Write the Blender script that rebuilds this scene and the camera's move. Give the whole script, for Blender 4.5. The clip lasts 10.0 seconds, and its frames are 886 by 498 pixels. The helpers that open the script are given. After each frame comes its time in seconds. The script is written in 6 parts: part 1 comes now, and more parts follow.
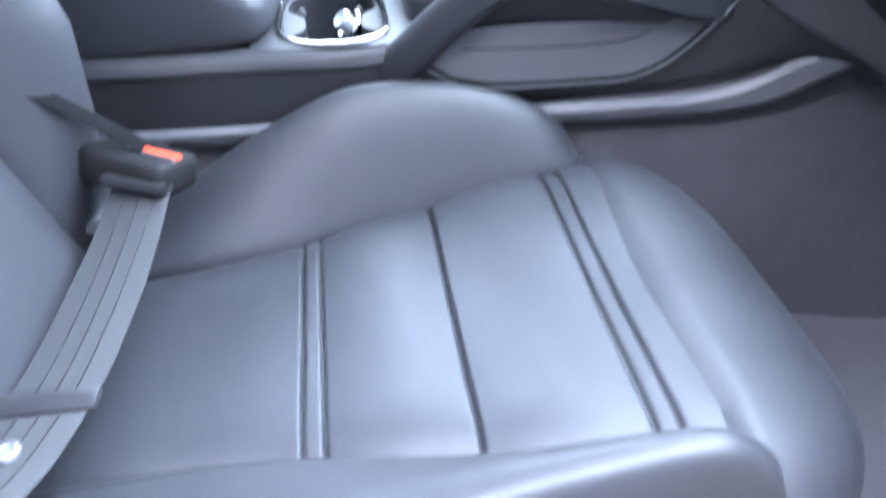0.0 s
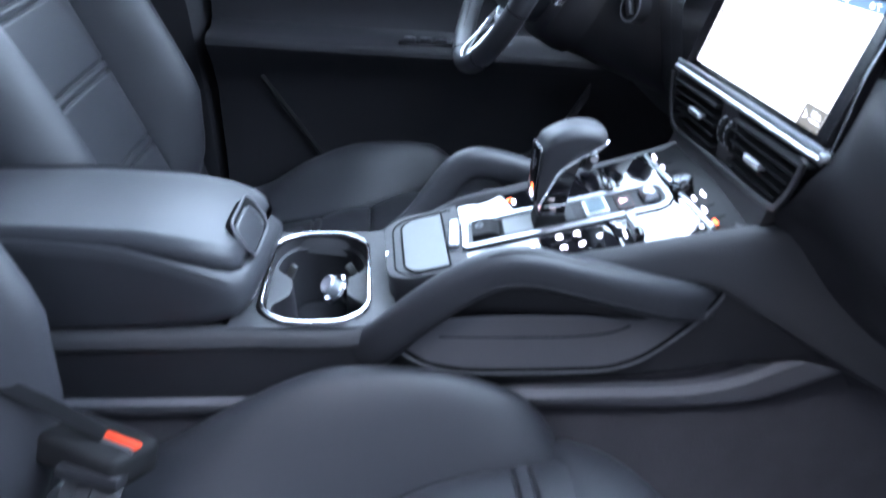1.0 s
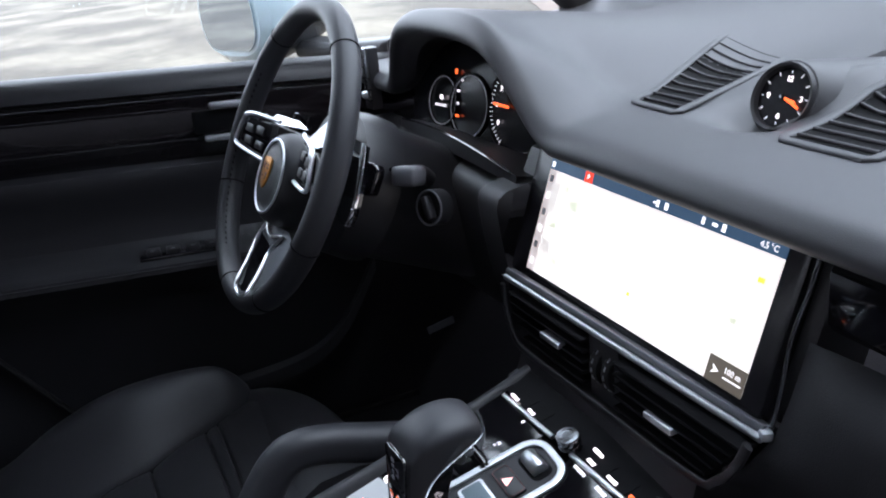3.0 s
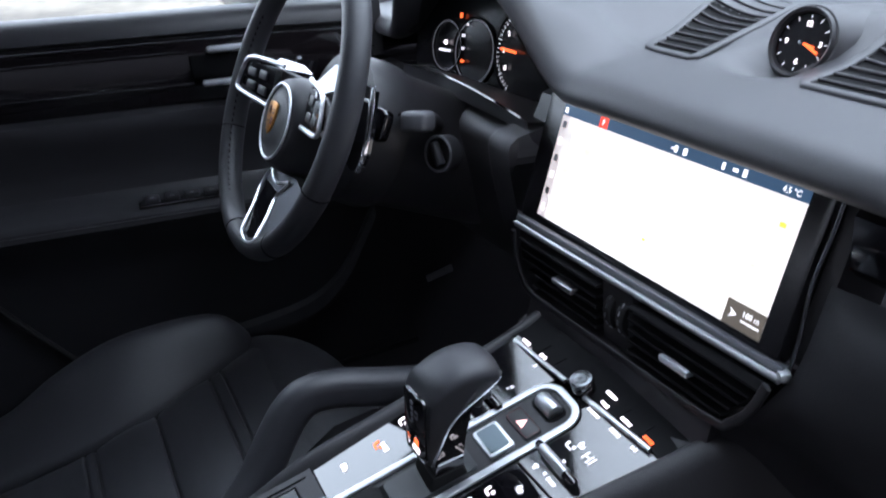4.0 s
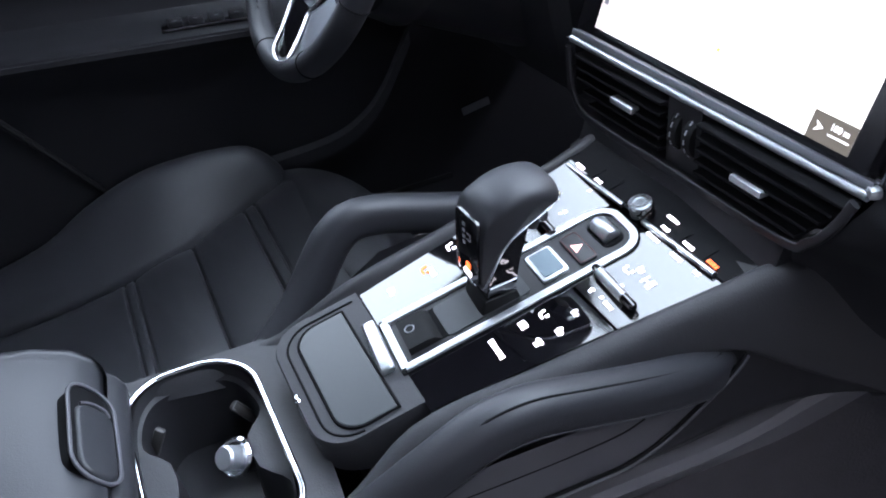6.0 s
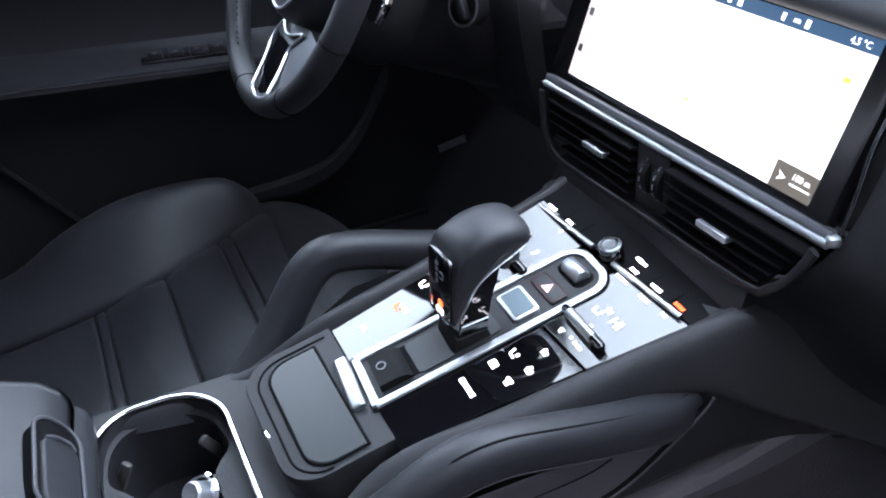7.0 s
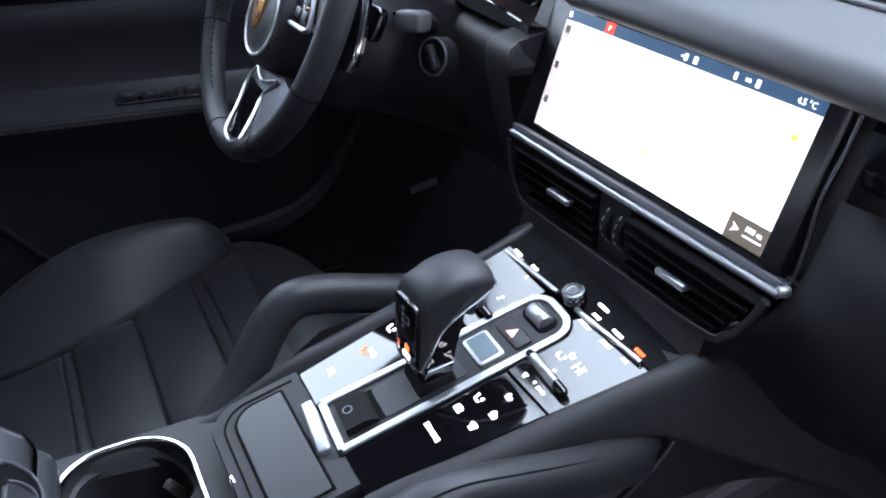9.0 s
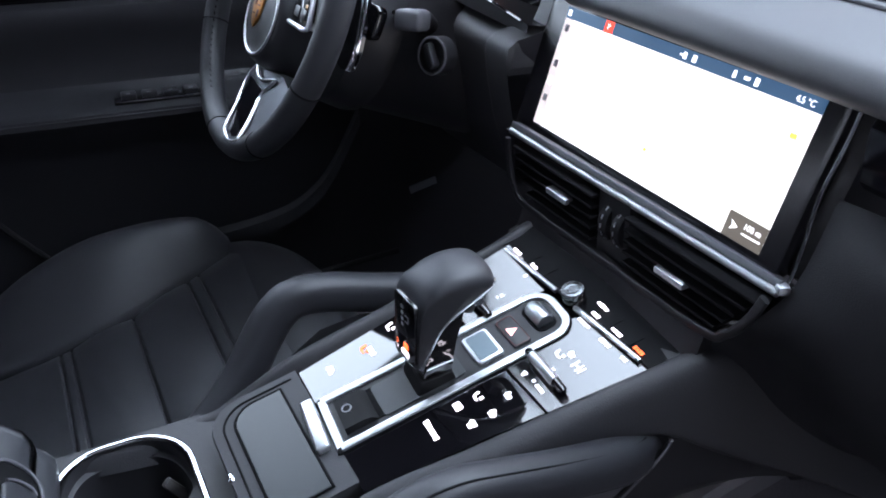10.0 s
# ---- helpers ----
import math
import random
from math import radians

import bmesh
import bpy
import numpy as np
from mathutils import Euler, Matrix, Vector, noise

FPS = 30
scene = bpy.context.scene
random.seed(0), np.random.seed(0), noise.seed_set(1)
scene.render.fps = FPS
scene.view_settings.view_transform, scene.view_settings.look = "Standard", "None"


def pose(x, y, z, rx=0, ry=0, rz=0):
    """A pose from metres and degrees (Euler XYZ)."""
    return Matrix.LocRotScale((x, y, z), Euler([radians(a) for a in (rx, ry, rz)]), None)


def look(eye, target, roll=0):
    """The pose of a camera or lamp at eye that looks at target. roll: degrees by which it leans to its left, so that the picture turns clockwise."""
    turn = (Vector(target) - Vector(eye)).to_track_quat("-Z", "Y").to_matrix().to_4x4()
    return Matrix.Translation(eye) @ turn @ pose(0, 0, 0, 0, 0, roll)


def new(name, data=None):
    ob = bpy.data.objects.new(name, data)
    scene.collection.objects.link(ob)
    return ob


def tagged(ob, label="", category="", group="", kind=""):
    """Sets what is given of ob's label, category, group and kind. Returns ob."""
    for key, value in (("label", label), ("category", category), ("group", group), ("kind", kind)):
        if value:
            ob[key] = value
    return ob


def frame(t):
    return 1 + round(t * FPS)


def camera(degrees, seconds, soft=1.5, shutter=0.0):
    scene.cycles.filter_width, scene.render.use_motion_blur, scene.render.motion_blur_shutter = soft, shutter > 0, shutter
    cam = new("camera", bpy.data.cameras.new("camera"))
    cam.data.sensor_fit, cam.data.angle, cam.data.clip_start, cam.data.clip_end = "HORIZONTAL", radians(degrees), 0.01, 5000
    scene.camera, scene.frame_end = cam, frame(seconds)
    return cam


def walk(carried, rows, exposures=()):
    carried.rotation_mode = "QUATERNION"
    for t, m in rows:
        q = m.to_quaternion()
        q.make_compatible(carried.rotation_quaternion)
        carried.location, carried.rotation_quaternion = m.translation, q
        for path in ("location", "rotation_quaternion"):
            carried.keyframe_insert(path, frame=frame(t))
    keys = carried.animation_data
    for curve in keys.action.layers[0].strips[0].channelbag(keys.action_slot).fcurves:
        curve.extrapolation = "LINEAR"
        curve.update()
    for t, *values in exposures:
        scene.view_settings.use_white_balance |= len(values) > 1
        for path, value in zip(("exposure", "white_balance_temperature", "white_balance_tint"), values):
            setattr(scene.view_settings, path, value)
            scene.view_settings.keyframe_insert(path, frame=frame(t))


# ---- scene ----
cam = camera(58.3, 10.0, 1.9, 0.5)
PATH = [
    (0, (0.029, -0.850, 1.085), (0.096, 0.771, -0.086), -2.1),
    (0.5, (0.06, -0.822, 1.134), (0.129, 0.929, 0.169), -0.3),
    (1, (0.094, -0.769, 1.193), (0.084, 1.037, 0.333), -0.9),
    (1.5, (0.1, -0.67, 1.235), (0.15, 1.175, 0.464), -2.8),
    (2, (0.084, -0.585, 1.27), (0.397, 1.268, 0.587), -4.9),
    (2.5, (0.075, -0.527, 1.293), (0.613, 1.277, 0.618), -5.7),
    (2.7, (0.074, -0.518, 1.301), (0.655, 1.267, 0.61), -6.2),
    (3.8, (0.047, -0.496, 1.315), (0.672, 1.205, 0.47), -6.7),
    (4, (0.042, -0.499, 1.308), (0.666, 1.199, 0.455), -6.3),
    (4.5, (0.028, -0.49, 1.291), (0.628, 1.147, 0.311), -7.0),
    (5, (0.021, -0.478, 1.271), (0.554, 1.086, 0.145), -7.7),
    (5.2, (0.021, -0.473, 1.267), (0.518, 1.07, 0.095), -8.6),
    (6.3, (0.024, -0.468, 1.274), (0.492, 1.088, 0.108), -7.5),
    (6.5, (0.022, -0.47, 1.277), (0.517, 1.092, 0.129), -6.8),
    (7, (0.024, -0.473, 1.278), (0.578, 1.097, 0.17), -5.2),
    (7.5, (0.028, -0.477, 1.28), (0.592, 1.108, 0.199), -4.8),
    (8, (0.029, -0.482, 1.283), (0.623, 1.106, 0.222), -4.3),
    (8.5, (0.03, -0.483, 1.285), (0.659, 1.1, 0.237), -3.6),
    (9, (0.028, -0.482, 1.291), (0.664, 1.106, 0.256), -3.5),
    (9.5, (0.03, -0.485, 1.288), (0.666, 1.107, 0.257), -3.3),
    (10, (0.028, -0.483, 1.29), (0.665, 1.105, 0.255), -3.5),
]
EXPOSURES = [(0.0, 2.95, 5730, 16), (0.5, 2.33, 5680, 15), (1.0, 1.76, 5630, 15), (1.5, 1.24, 5950, 18), (2.0, 0.30, 6250, 18), (2.5, 0.0, 6450, 19), (3.8, 0.25, 6300, 19), (4.5, 0.37, 6200, 19), (5.0, 0.71, 6200, 19), (6.5, 0.95, 6200, 19), (7.5, 0.78, 6200, 19), (10.0, 0.7, 6200, 19)]
SKY, SUN, SCREEN, WALL = 0.75, 3.0, 2.4, 3.6
walk(cam, [(t, look(eye, target, roll)) for t, eye, target, roll in PATH], EXPOSURES)

# ---- world and light ----
world = bpy.data.worlds.new("overcast")
scene.world = world
world.use_nodes = True
wn = world.node_tree.nodes
sky = wn.new("ShaderNodeTexSky")
sky.sky_type, sky.sun_disc = "NISHITA", False
sky.sun_elevation, sky.sun_rotation = radians(38), radians(200)
sky.air_density, sky.dust_density, sky.ozone_density = 1.0, 6.0, 1.0
grey = wn.new("ShaderNodeMix")
grey.data_type = "RGBA"
grey.inputs[0].default_value = 0.8
grey.inputs[7].default_value = (9.0, 9.8, 10.8, 1)
world.node_tree.links.new(sky.outputs[0], grey.inputs[6])
world.node_tree.links.new(grey.outputs[2], wn["Background"].inputs[0])
wn["Background"].inputs[1].default_value = SKY
sun_data = bpy.data.lights.new("sun", "SUN")
sun_data.energy, sun_data.angle, sun_data.color = SUN, radians(35), (1.0, 0.97, 0.93)
sun = new("sun", sun_data)
sun.matrix_world = look((0, 0, 6), (0.9, 2.6, 3.9))


# ---- materials ----
def material(name, colour, rough=0.5, metal=0.0, grain=0.0, size=900.0, vary=0.0, blotch=6.0, spec=0.5, coat=0.0, glow=0.0, cells=False):
    """A surface with fine relief (grain, cells or noise of that many per metre) and slow variation of colour and gloss."""
    m = bpy.data.materials.new(name)
    m.use_nodes = True
    nodes, link = m.node_tree.nodes, m.node_tree.links.new
    p = nodes["Principled BSDF"]
    p.inputs["Base Color"].default_value = (*colour, 1)
    p.inputs["Roughness"].default_value = rough
    p.inputs["Metallic"].default_value = metal
    p.inputs["Specular IOR Level"].default_value = spec
    p.inputs["Coat Weight"].default_value = coat
    p.inputs["Coat Roughness"].default_value = 0.04
    where = nodes.new("ShaderNodeTexCoord")
    if glow:
        p.inputs["Emission Color"].default_value = (*colour, 1)
        p.inputs["Emission Strength"].default_value = glow
    if vary:
        slow = nodes.new("ShaderNodeTexNoise")
        slow.inputs["Scale"].default_value, slow.inputs["Detail"].default_value = blotch, 5
        link(where.outputs["Object"], slow.inputs["Vector"])
        mix = nodes.new("ShaderNodeMix")
        mix.data_type = "RGBA"
        mix.inputs[6].default_value = (*[c * (1 - vary) for c in colour], 1)
        mix.inputs[7].default_value = (*[c * (1 + vary) for c in colour], 1)
        link(slow.outputs["Fac"], mix.inputs[0])
        link(mix.outputs[2], p.inputs["Base Color"])
        gloss = nodes.new("ShaderNodeMapRange")
        gloss.inputs["To Min"].default_value, gloss.inputs["To Max"].default_value = rough * (1 - 0.5 * vary), min(1, rough * (1 + 0.5 * vary))
        link(slow.outputs["Fac"], gloss.inputs["Value"])
        link(gloss.outputs[0], p.inputs["Roughness"])
    if grain:
        fine = nodes.new("ShaderNodeTexVoronoi" if cells else "ShaderNodeTexNoise")
        fine.inputs["Scale"].default_value = size
        link(where.outputs["Object"], fine.inputs["Vector"])
        bump = nodes.new("ShaderNodeBump")
        bump.inputs["Strength"].default_value, bump.inputs["Distance"].default_value = grain, 0.0006
        link(fine.outputs[0], bump.inputs["Height"])
        link(bump.outputs[0], p.inputs["Normal"])
    return m


LEATHER = material("black_leather", (0.028, 0.029, 0.034), 0.48, grain=0.14, size=900, vary=0.18, blotch=9, cells=True)
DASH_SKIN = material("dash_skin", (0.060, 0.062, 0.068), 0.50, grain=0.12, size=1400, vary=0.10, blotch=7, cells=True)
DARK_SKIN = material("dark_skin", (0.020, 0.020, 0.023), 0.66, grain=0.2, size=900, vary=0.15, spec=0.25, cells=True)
SOFT_TRIM = material("soft_trim", (0.034, 0.034, 0.038), 0.55, grain=0.25, size=800, vary=0.15, cells=True)
PLASTIC = material("black_plastic", (0.018, 0.018, 0.021), 0.42, grain=0.15, size=1200, vary=0.15)
GREY_LID = material("dark_grey_lacquer", (0.044, 0.049, 0.052), 0.36, grain=0.08, size=2500, vary=0.06)
PIANO = material("piano_black", (0.003, 0.003, 0.004), 0.04, vary=0.2, spec=0.9, coat=0.8)
DOOR_GLOSS = material("door_gloss", (0.006, 0.005, 0.006), 0.08, vary=0.3, coat=0.5)
CHROME = material("chrome", (0.80, 0.82, 0.84), 0.10, 1.0, vary=0.05)
SATIN = material("satin_aluminium", (0.74, 0.77, 0.80), 0.40, 1.0, grain=0.05, size=1500, vary=0.06)
SPOKE_METAL = material("dark_spoke_metal", (0.13, 0.135, 0.15), 0.36, 0.85, vary=0.1)
BRIGHT = material("bright_trim", (0.86, 0.88, 0.90), 0.28, 1.0, vary=0.05)
LEDGE = material("grey_ledge", (0.22, 0.23, 0.25), 0.50, 0.9, grain=0.05, size=1500, vary=0.06)
GREY_PLASTIC_DARK = material("charcoal_plastic", (0.024, 0.024, 0.027), 0.5, vary=0.15)
GREY_PLASTIC = material("grey_plastic", (0.11, 0.113, 0.124), 0.42, vary=0.12)
DARK_METAL = material("dark_chrome", (0.20, 0.21, 0.22), 0.25, 1.0, vary=0.1)
TAB = material("grey_tab", (0.06, 0.058, 0.056), 0.35, vary=0.15)
RUBBER = material("rubber", (0.010, 0.010, 0.011), 0.7, vary=0.2, spec=0.25)
CARPET = material("black_carpet", (0.055, 0.053, 0.060), 0.95, grain=0.9, size=350, vary=0.3, blotch=30)
LINER = material("headliner", (0.030, 0.030, 0.033), 0.9, grain=0.4, size=600, vary=0.1)
WEBBING = material("belt_webbing", (0.027, 0.028, 0.030), 0.7, grain=0.7, size=600, vary=0.15)
POCKET = material("grey_pocket_leather", (0.095, 0.094, 0.104), 0.48, grain=0.12, size=900, vary=0.12, cells=True)
PIPING = material("grey_piping", (0.10, 0.10, 0.11), 0.40, vary=0.1)
STITCH = material("thread", (0.028, 0.028, 0.032), 0.7)
# near black, with the shade of gaps and recesses put into the colour
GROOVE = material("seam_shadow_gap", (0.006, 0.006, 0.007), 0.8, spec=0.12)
ICON = material("white_backlight", (1.0, 0.93, 0.95), 0.5, glow=2.2)
ICON_DIM = material("pale_backlight", (0.88, 0.88, 0.92), 0.5, glow=1.1)
RING = material("dim_ring_light", (0.60, 0.62, 0.68), 0.5, glow=0.16)
AMBER = material("amber_backlight", (1.0, 0.14, 0.03), 0.5, glow=2.0)
RED_PLASTIC = material("orange_red_plastic", (0.75, 0.06, 0.02), 0.4, vary=0.1)
PRINT = material("grey_print", (0.30, 0.31, 0.33), 0.5)
BADGE_DARK = material("red_brown_enamel", (0.10, 0.025, 0.015), 0.35, 0.2, vary=0.2)
BADGE = material("gold_enamel", (0.50, 0.22, 0.05), 0.35, 0.6, vary=0.4, blotch=90)
PAINT = material("pale_blue_car_paint", (0.42, 0.50, 0.54), 0.22, coat=1.0, vary=0.04)
MIRROR = material("mirror_glass", (0.52, 0.57, 0.62), 0.02, 1.0)
LINE_PAINT = material("yellow_road_paint", (0.42, 0.22, 0.055), 0.8, grain=0.5, size=60, vary=0.35, blotch=4)
TOGGLE = material("toggle_black", (0.003, 0.003, 0.004), 0.35, vary=0.2, spec=0.08)
DIAL = material("dial_black", (0.006, 0.006, 0.008), 0.25, vary=0.2)


def glass_material():
    m = bpy.data.materials.new("window_glass")
    m.use_nodes = True
    nodes, link = m.node_tree.nodes, m.node_tree.links.new
    nodes.remove(nodes["Principled BSDF"])
    clear, gloss, mix = nodes.new("ShaderNodeBsdfTransparent"), nodes.new("ShaderNodeBsdfGlossy"), nodes.new("ShaderNodeMixShader")
    clear.inputs[0].default_value = (0.86, 0.90, 0.90, 1)
    gloss.inputs["Roughness"].default_value = 0.02
    fres = nodes.new("ShaderNodeFresnel")
    link(fres.outputs[0], mix.inputs[0])
    link(clear.outputs[0], mix.inputs[1])
    link(gloss.outputs[0], mix.inputs[2])
    link(mix.outputs[0], nodes["Material Output"].inputs[0])
    return m


GLASS = glass_material()


def ground_material():
    """Worn pale asphalt with salt stains, damp patches and grit."""
    m = material("salted_asphalt", (0.30, 0.28, 0.25), 0.85, grain=0.25, size=90)
    nodes, link = m.node_tree.nodes, m.node_tree.links.new
    p, where = nodes["Principled BSDF"], nodes.new("ShaderNodeTexCoord")
    warp = nodes.new("ShaderNodeMapping")
    warp.inputs["Scale"].default_value = (0.55, 0.35, 1)
    link(where.outputs["Object"], warp.inputs["Vector"])
    broad, fine = nodes.new("ShaderNodeTexNoise"), nodes.new("ShaderNodeTexNoise")
    broad.inputs["Scale"].default_value, broad.inputs["Detail"].default_value = 0.7, 8
    fine.inputs["Scale"].default_value, fine.inputs["Detail"].default_value = 5.0, 8
    link(warp.outputs[0], broad.inputs["Vector"])
    link(where.outputs["Object"], fine.inputs["Vector"])
    ramp, ramp2, mix = nodes.new("ShaderNodeValToRGB"), nodes.new("ShaderNodeValToRGB"), nodes.new("ShaderNodeMix")
    ramp.color_ramp.elements[0].position, ramp.color_ramp.elements[0].color = 0.42, (0.060, 0.047, 0.032, 1)
    ramp.color_ramp.elements[1].position, ramp.color_ramp.elements[1].color = 0.60, (0.168, 0.146, 0.110, 1)
    ramp2.color_ramp.elements[0].position, ramp2.color_ramp.elements[0].color = 0.35, (0.6, 0.58, 0.55, 1)
    ramp2.color_ramp.elements[1].position, ramp2.color_ramp.elements[1].color = 0.65, (1, 1, 1, 1)
    mix.data_type, mix.blend_type = "RGBA", "MULTIPLY"
    mix.inputs[0].default_value = 1.0
    link(broad.outputs["Fac"], ramp.inputs[0])
    link(fine.outputs["Fac"], ramp2.inputs[0])
    link(ramp.outputs[0], mix.inputs[6])
    link(ramp2.outputs[0], mix.inputs[7])
    link(mix.outputs[2], p.inputs["Base Color"])
    return m


ASPHALT = ground_material()


# ---- mesh tools ----
PLACE = {}


def thing(name, at=(0, 0, 0), label="", category="", group="", kind=""):
    """An empty at a thing's base that carries its parts."""
    ob = new(name)
    ob.empty_display_size = 0.05
    ob.matrix_basis = Matrix.Translation(at)
    PLACE[ob.name] = Matrix.Translation(at)
    return tagged(ob, label, category, group, kind)


def part(name, bm, mat, parent=None, label="", angle=35, category="", kind="", at=None):
    """Links a bmesh, given in world places, as one mesh object under a thing or a part."""
    mesh = bpy.data.meshes.new(name)
    base = PLACE[parent.name] if parent else Matrix.Translation(at or (0, 0, 0))
    bm.transform(base.inverted())
    bmesh.ops.recalc_face_normals(bm, faces=bm.faces)
    bm.to_mesh(mesh)
    bm.free()
    mesh.materials.append(mat)
    mesh.shade_smooth()
    mesh.set_sharp_from_angle(angle=radians(angle))
    ob = new(name, mesh)
    if parent:
        ob.parent = parent
    else:
        ob.matrix_basis = base
    PLACE[ob.name] = base
    return tagged(ob, label, category, "", kind)


def moved(bm, m):
    bm.transform(m)
    return bm


def rrect(w, h, r, n=5):
    """The outline of a rounded rectangle, anticlockwise."""
    r = min(r, w / 2 - 1e-5, h / 2 - 1e-5)
    pts = []
    for cx, cy, a in ((w / 2 - r, h / 2 - r, 0), (r - w / 2, h / 2 - r, 90), (r - w / 2, r - h / 2, 180), (w / 2 - r, r - h / 2, 270)):
        for i in range(n + 1):
            k = radians(a + 90 * i / n)
            pts.append((cx + r * math.cos(k), cy + r * math.sin(k)))
    return pts


def loft(loops, closed=True, caps=True, ring=False):
    """Skin over loops of as many points each."""
    bm = bmesh.new()
    rows = [[bm.verts.new(p) for p in loop] for loop in loops]
    n = len(rows[0])
    pairs = list(zip(rows, rows[1:])) + ([(rows[-1], rows[0])] if ring else [])
    for a, b in pairs:
        for i in range(n if closed else n - 1):
            j = (i + 1) % n
            bm.faces.new((a[i], a[j], b[j], b[i]))
    if caps and closed and not ring:
        bm.faces.new(rows[0][::-1])
        bm.faces.new(rows[-1])
    return bm


def prism(outline, z0, z1, bevel=0.0, steps=2):
    """An upright plate with that outline, its upper edge rounded."""
    loops = [[(x, y, z0) for x, y in outline]]
    if bevel:
        cx, cy = sum(p[0] for p in outline) / len(outline), sum(p[1] for p in outline) / len(outline)
        wx = max(abs(p[0] - cx) for p in outline)
        wy = max(abs(p[1] - cy) for p in outline)
        for i in range(steps + 1):
            k = radians(90 * i / steps)
            d, z = bevel * (1 - math.cos(k)), z1 - bevel + bevel * math.sin(k)
            loops.append([(cx + (x - cx) * (1 - d / wx), cy + (y - cy) * (1 - d / wy), z) for x, y in outline])
    else:
        loops.append([(x, y, z1) for x, y in outline])
    return loft(loops)


def rbox(w, d, h, r=0.002, seg=2):
    """A box about its centre with rounded edges."""
    bm = bmesh.new()
    bmesh.ops.create_cube(bm, size=1)
    bm.transform(Matrix.Diagonal((w, d, h, 1)))
    if r:
        bmesh.ops.bevel(bm, geom=bm.edges[:], offset=min(r, w / 2.2, d / 2.2, h / 2.2), segments=seg, profile=0.5, affect="EDGES")
    return bm


def smooth_path(pts, n=6, ring=False):
    """Catmull-Rom points through pts."""
    pts = [Vector(p) for p in pts]
    out, count = [], len(pts)
    for i in range(count if ring else count - 1):
        if ring:
            a, b, c, d = (pts[(i + k) % count] for k in (-1, 0, 1, 2))
        else:
            a, b, c, d = pts[max(i - 1, 0)], pts[i], pts[i + 1], pts[min(i + 2, count - 1)]
        for j in range(n):
            t = j / n
            out.append(0.5 * ((2 * b) + (c - a) * t + (2 * a - 5 * b + 4 * c - d) * t * t + (3 * b - a - 3 * c + d) * t ** 3))
    if not ring:
        out.append(pts[-1])
    return out


def sweep(path, profile, up=(0, 0, 1), ring=False, scale=None):
    """A profile (across, up) carried along a path."""
    path = [Vector(p) for p in path]
    loops, up, count = [], Vector(up), len(path)
    for i, p in enumerate(path):
        ahead = path[(i + 1) % count] if ring or i + 1 < count else p
        back = path[i - 1] if ring or i else p
        way = (ahead - back).normalized()
        side = way.cross(up).normalized()
        top = side.cross(way)
        k = scale(i / max(count - 1, 1)) if scale else 1.0
        kx, ky = k if isinstance(k, tuple) else (k, k)
        loops.append([p + side * (a * kx) + top * (b * ky) for a, b in profile])
    return loft(loops, ring=ring)


def disc_profile(r, n=10):
    return [(r * math.cos(2 * math.pi * i / n), r * math.sin(2 * math.pi * i / n)) for i in range(n)]


def lathe(profile, n=24, caps=True):
    """A turned form about z: rows of (radius, height)."""
    return loft([[(r * math.cos(2 * math.pi * i / n), r * math.sin(2 * math.pi * i / n), z) for i in range(n)] for r, z in profile], caps=caps)


def sheet(f, nu, nv, thick=0.0, way=(0, 0, -1)):
    """A grid of f(u, v), u and v from 0 to 1, with a thickness along way."""
    bm = bmesh.new()
    rows = [[bm.verts.new(f(i / nu, j / nv)) for j in range(nv + 1)] for i in range(nu + 1)]
    faces = []
    for i in range(nu):
        for j in range(nv):
            faces.append(bm.faces.new((rows[i][j], rows[i + 1][j], rows[i + 1][j + 1], rows[i][j + 1])))
    if thick:
        made = bmesh.ops.extrude_face_region(bm, geom=faces, use_keep_orig=True)
        verts = [e for e in made["geom"] if isinstance(e, bmesh.types.BMVert)]
        bmesh.ops.translate(bm, vec=Vector(way) * thick, verts=verts)
    return bm


def between(rows, x):
    """The row of numbers at x, from rows that begin with their x, on smooth curves."""
    x = min(max(x, rows[0][0]), rows[-1][0])
    k = max(i for i in range(len(rows) - 1) if rows[i][0] <= x)
    b, c = rows[k], rows[k + 1]
    a, d = rows[max(k - 1, 0)], rows[min(k + 2, len(rows) - 1)]
    h = c[0] - b[0]
    t = (x - b[0]) / h
    out = []
    for p0, p1, p2, p3 in zip(a[1:], b[1:], c[1:], d[1:]):
        m1 = h * (p2 - p0) / (c[0] - a[0])
        m2 = h * (p3 - p1) / (d[0] - b[0])
        out.append((2 * t ** 3 - 3 * t * t + 1) * p1 + (t ** 3 - 2 * t * t + t) * m1 + (3 * t * t - 2 * t ** 3) * p2 + (t ** 3 - t * t) * m2)
    return out


def words(text, size, m, depth=0.0004):
    """Lettering as a mesh: the baseline's middle at the origin of m, reading along its x, facing its z."""
    curve = bpy.data.curves.new("tmp", "FONT")
    curve.body, curve.size, curve.extrude, curve.align_x, curve.align_y = text, size, depth, "CENTER", "CENTER"
    curve.resolution_u = 3
    ob = bpy.data.objects.new("tmp", curve)
    scene.collection.objects.link(ob)
    mesh = bpy.data.meshes.new_from_object(ob.evaluated_get(bpy.context.evaluated_depsgraph_get()))
    bm = bmesh.new()
    bm.from_mesh(mesh)
    bpy.data.objects.remove(ob)
    bpy.data.curves.remove(curve)
    bpy.data.meshes.remove(mesh)
    bm.transform(m)
    return bm


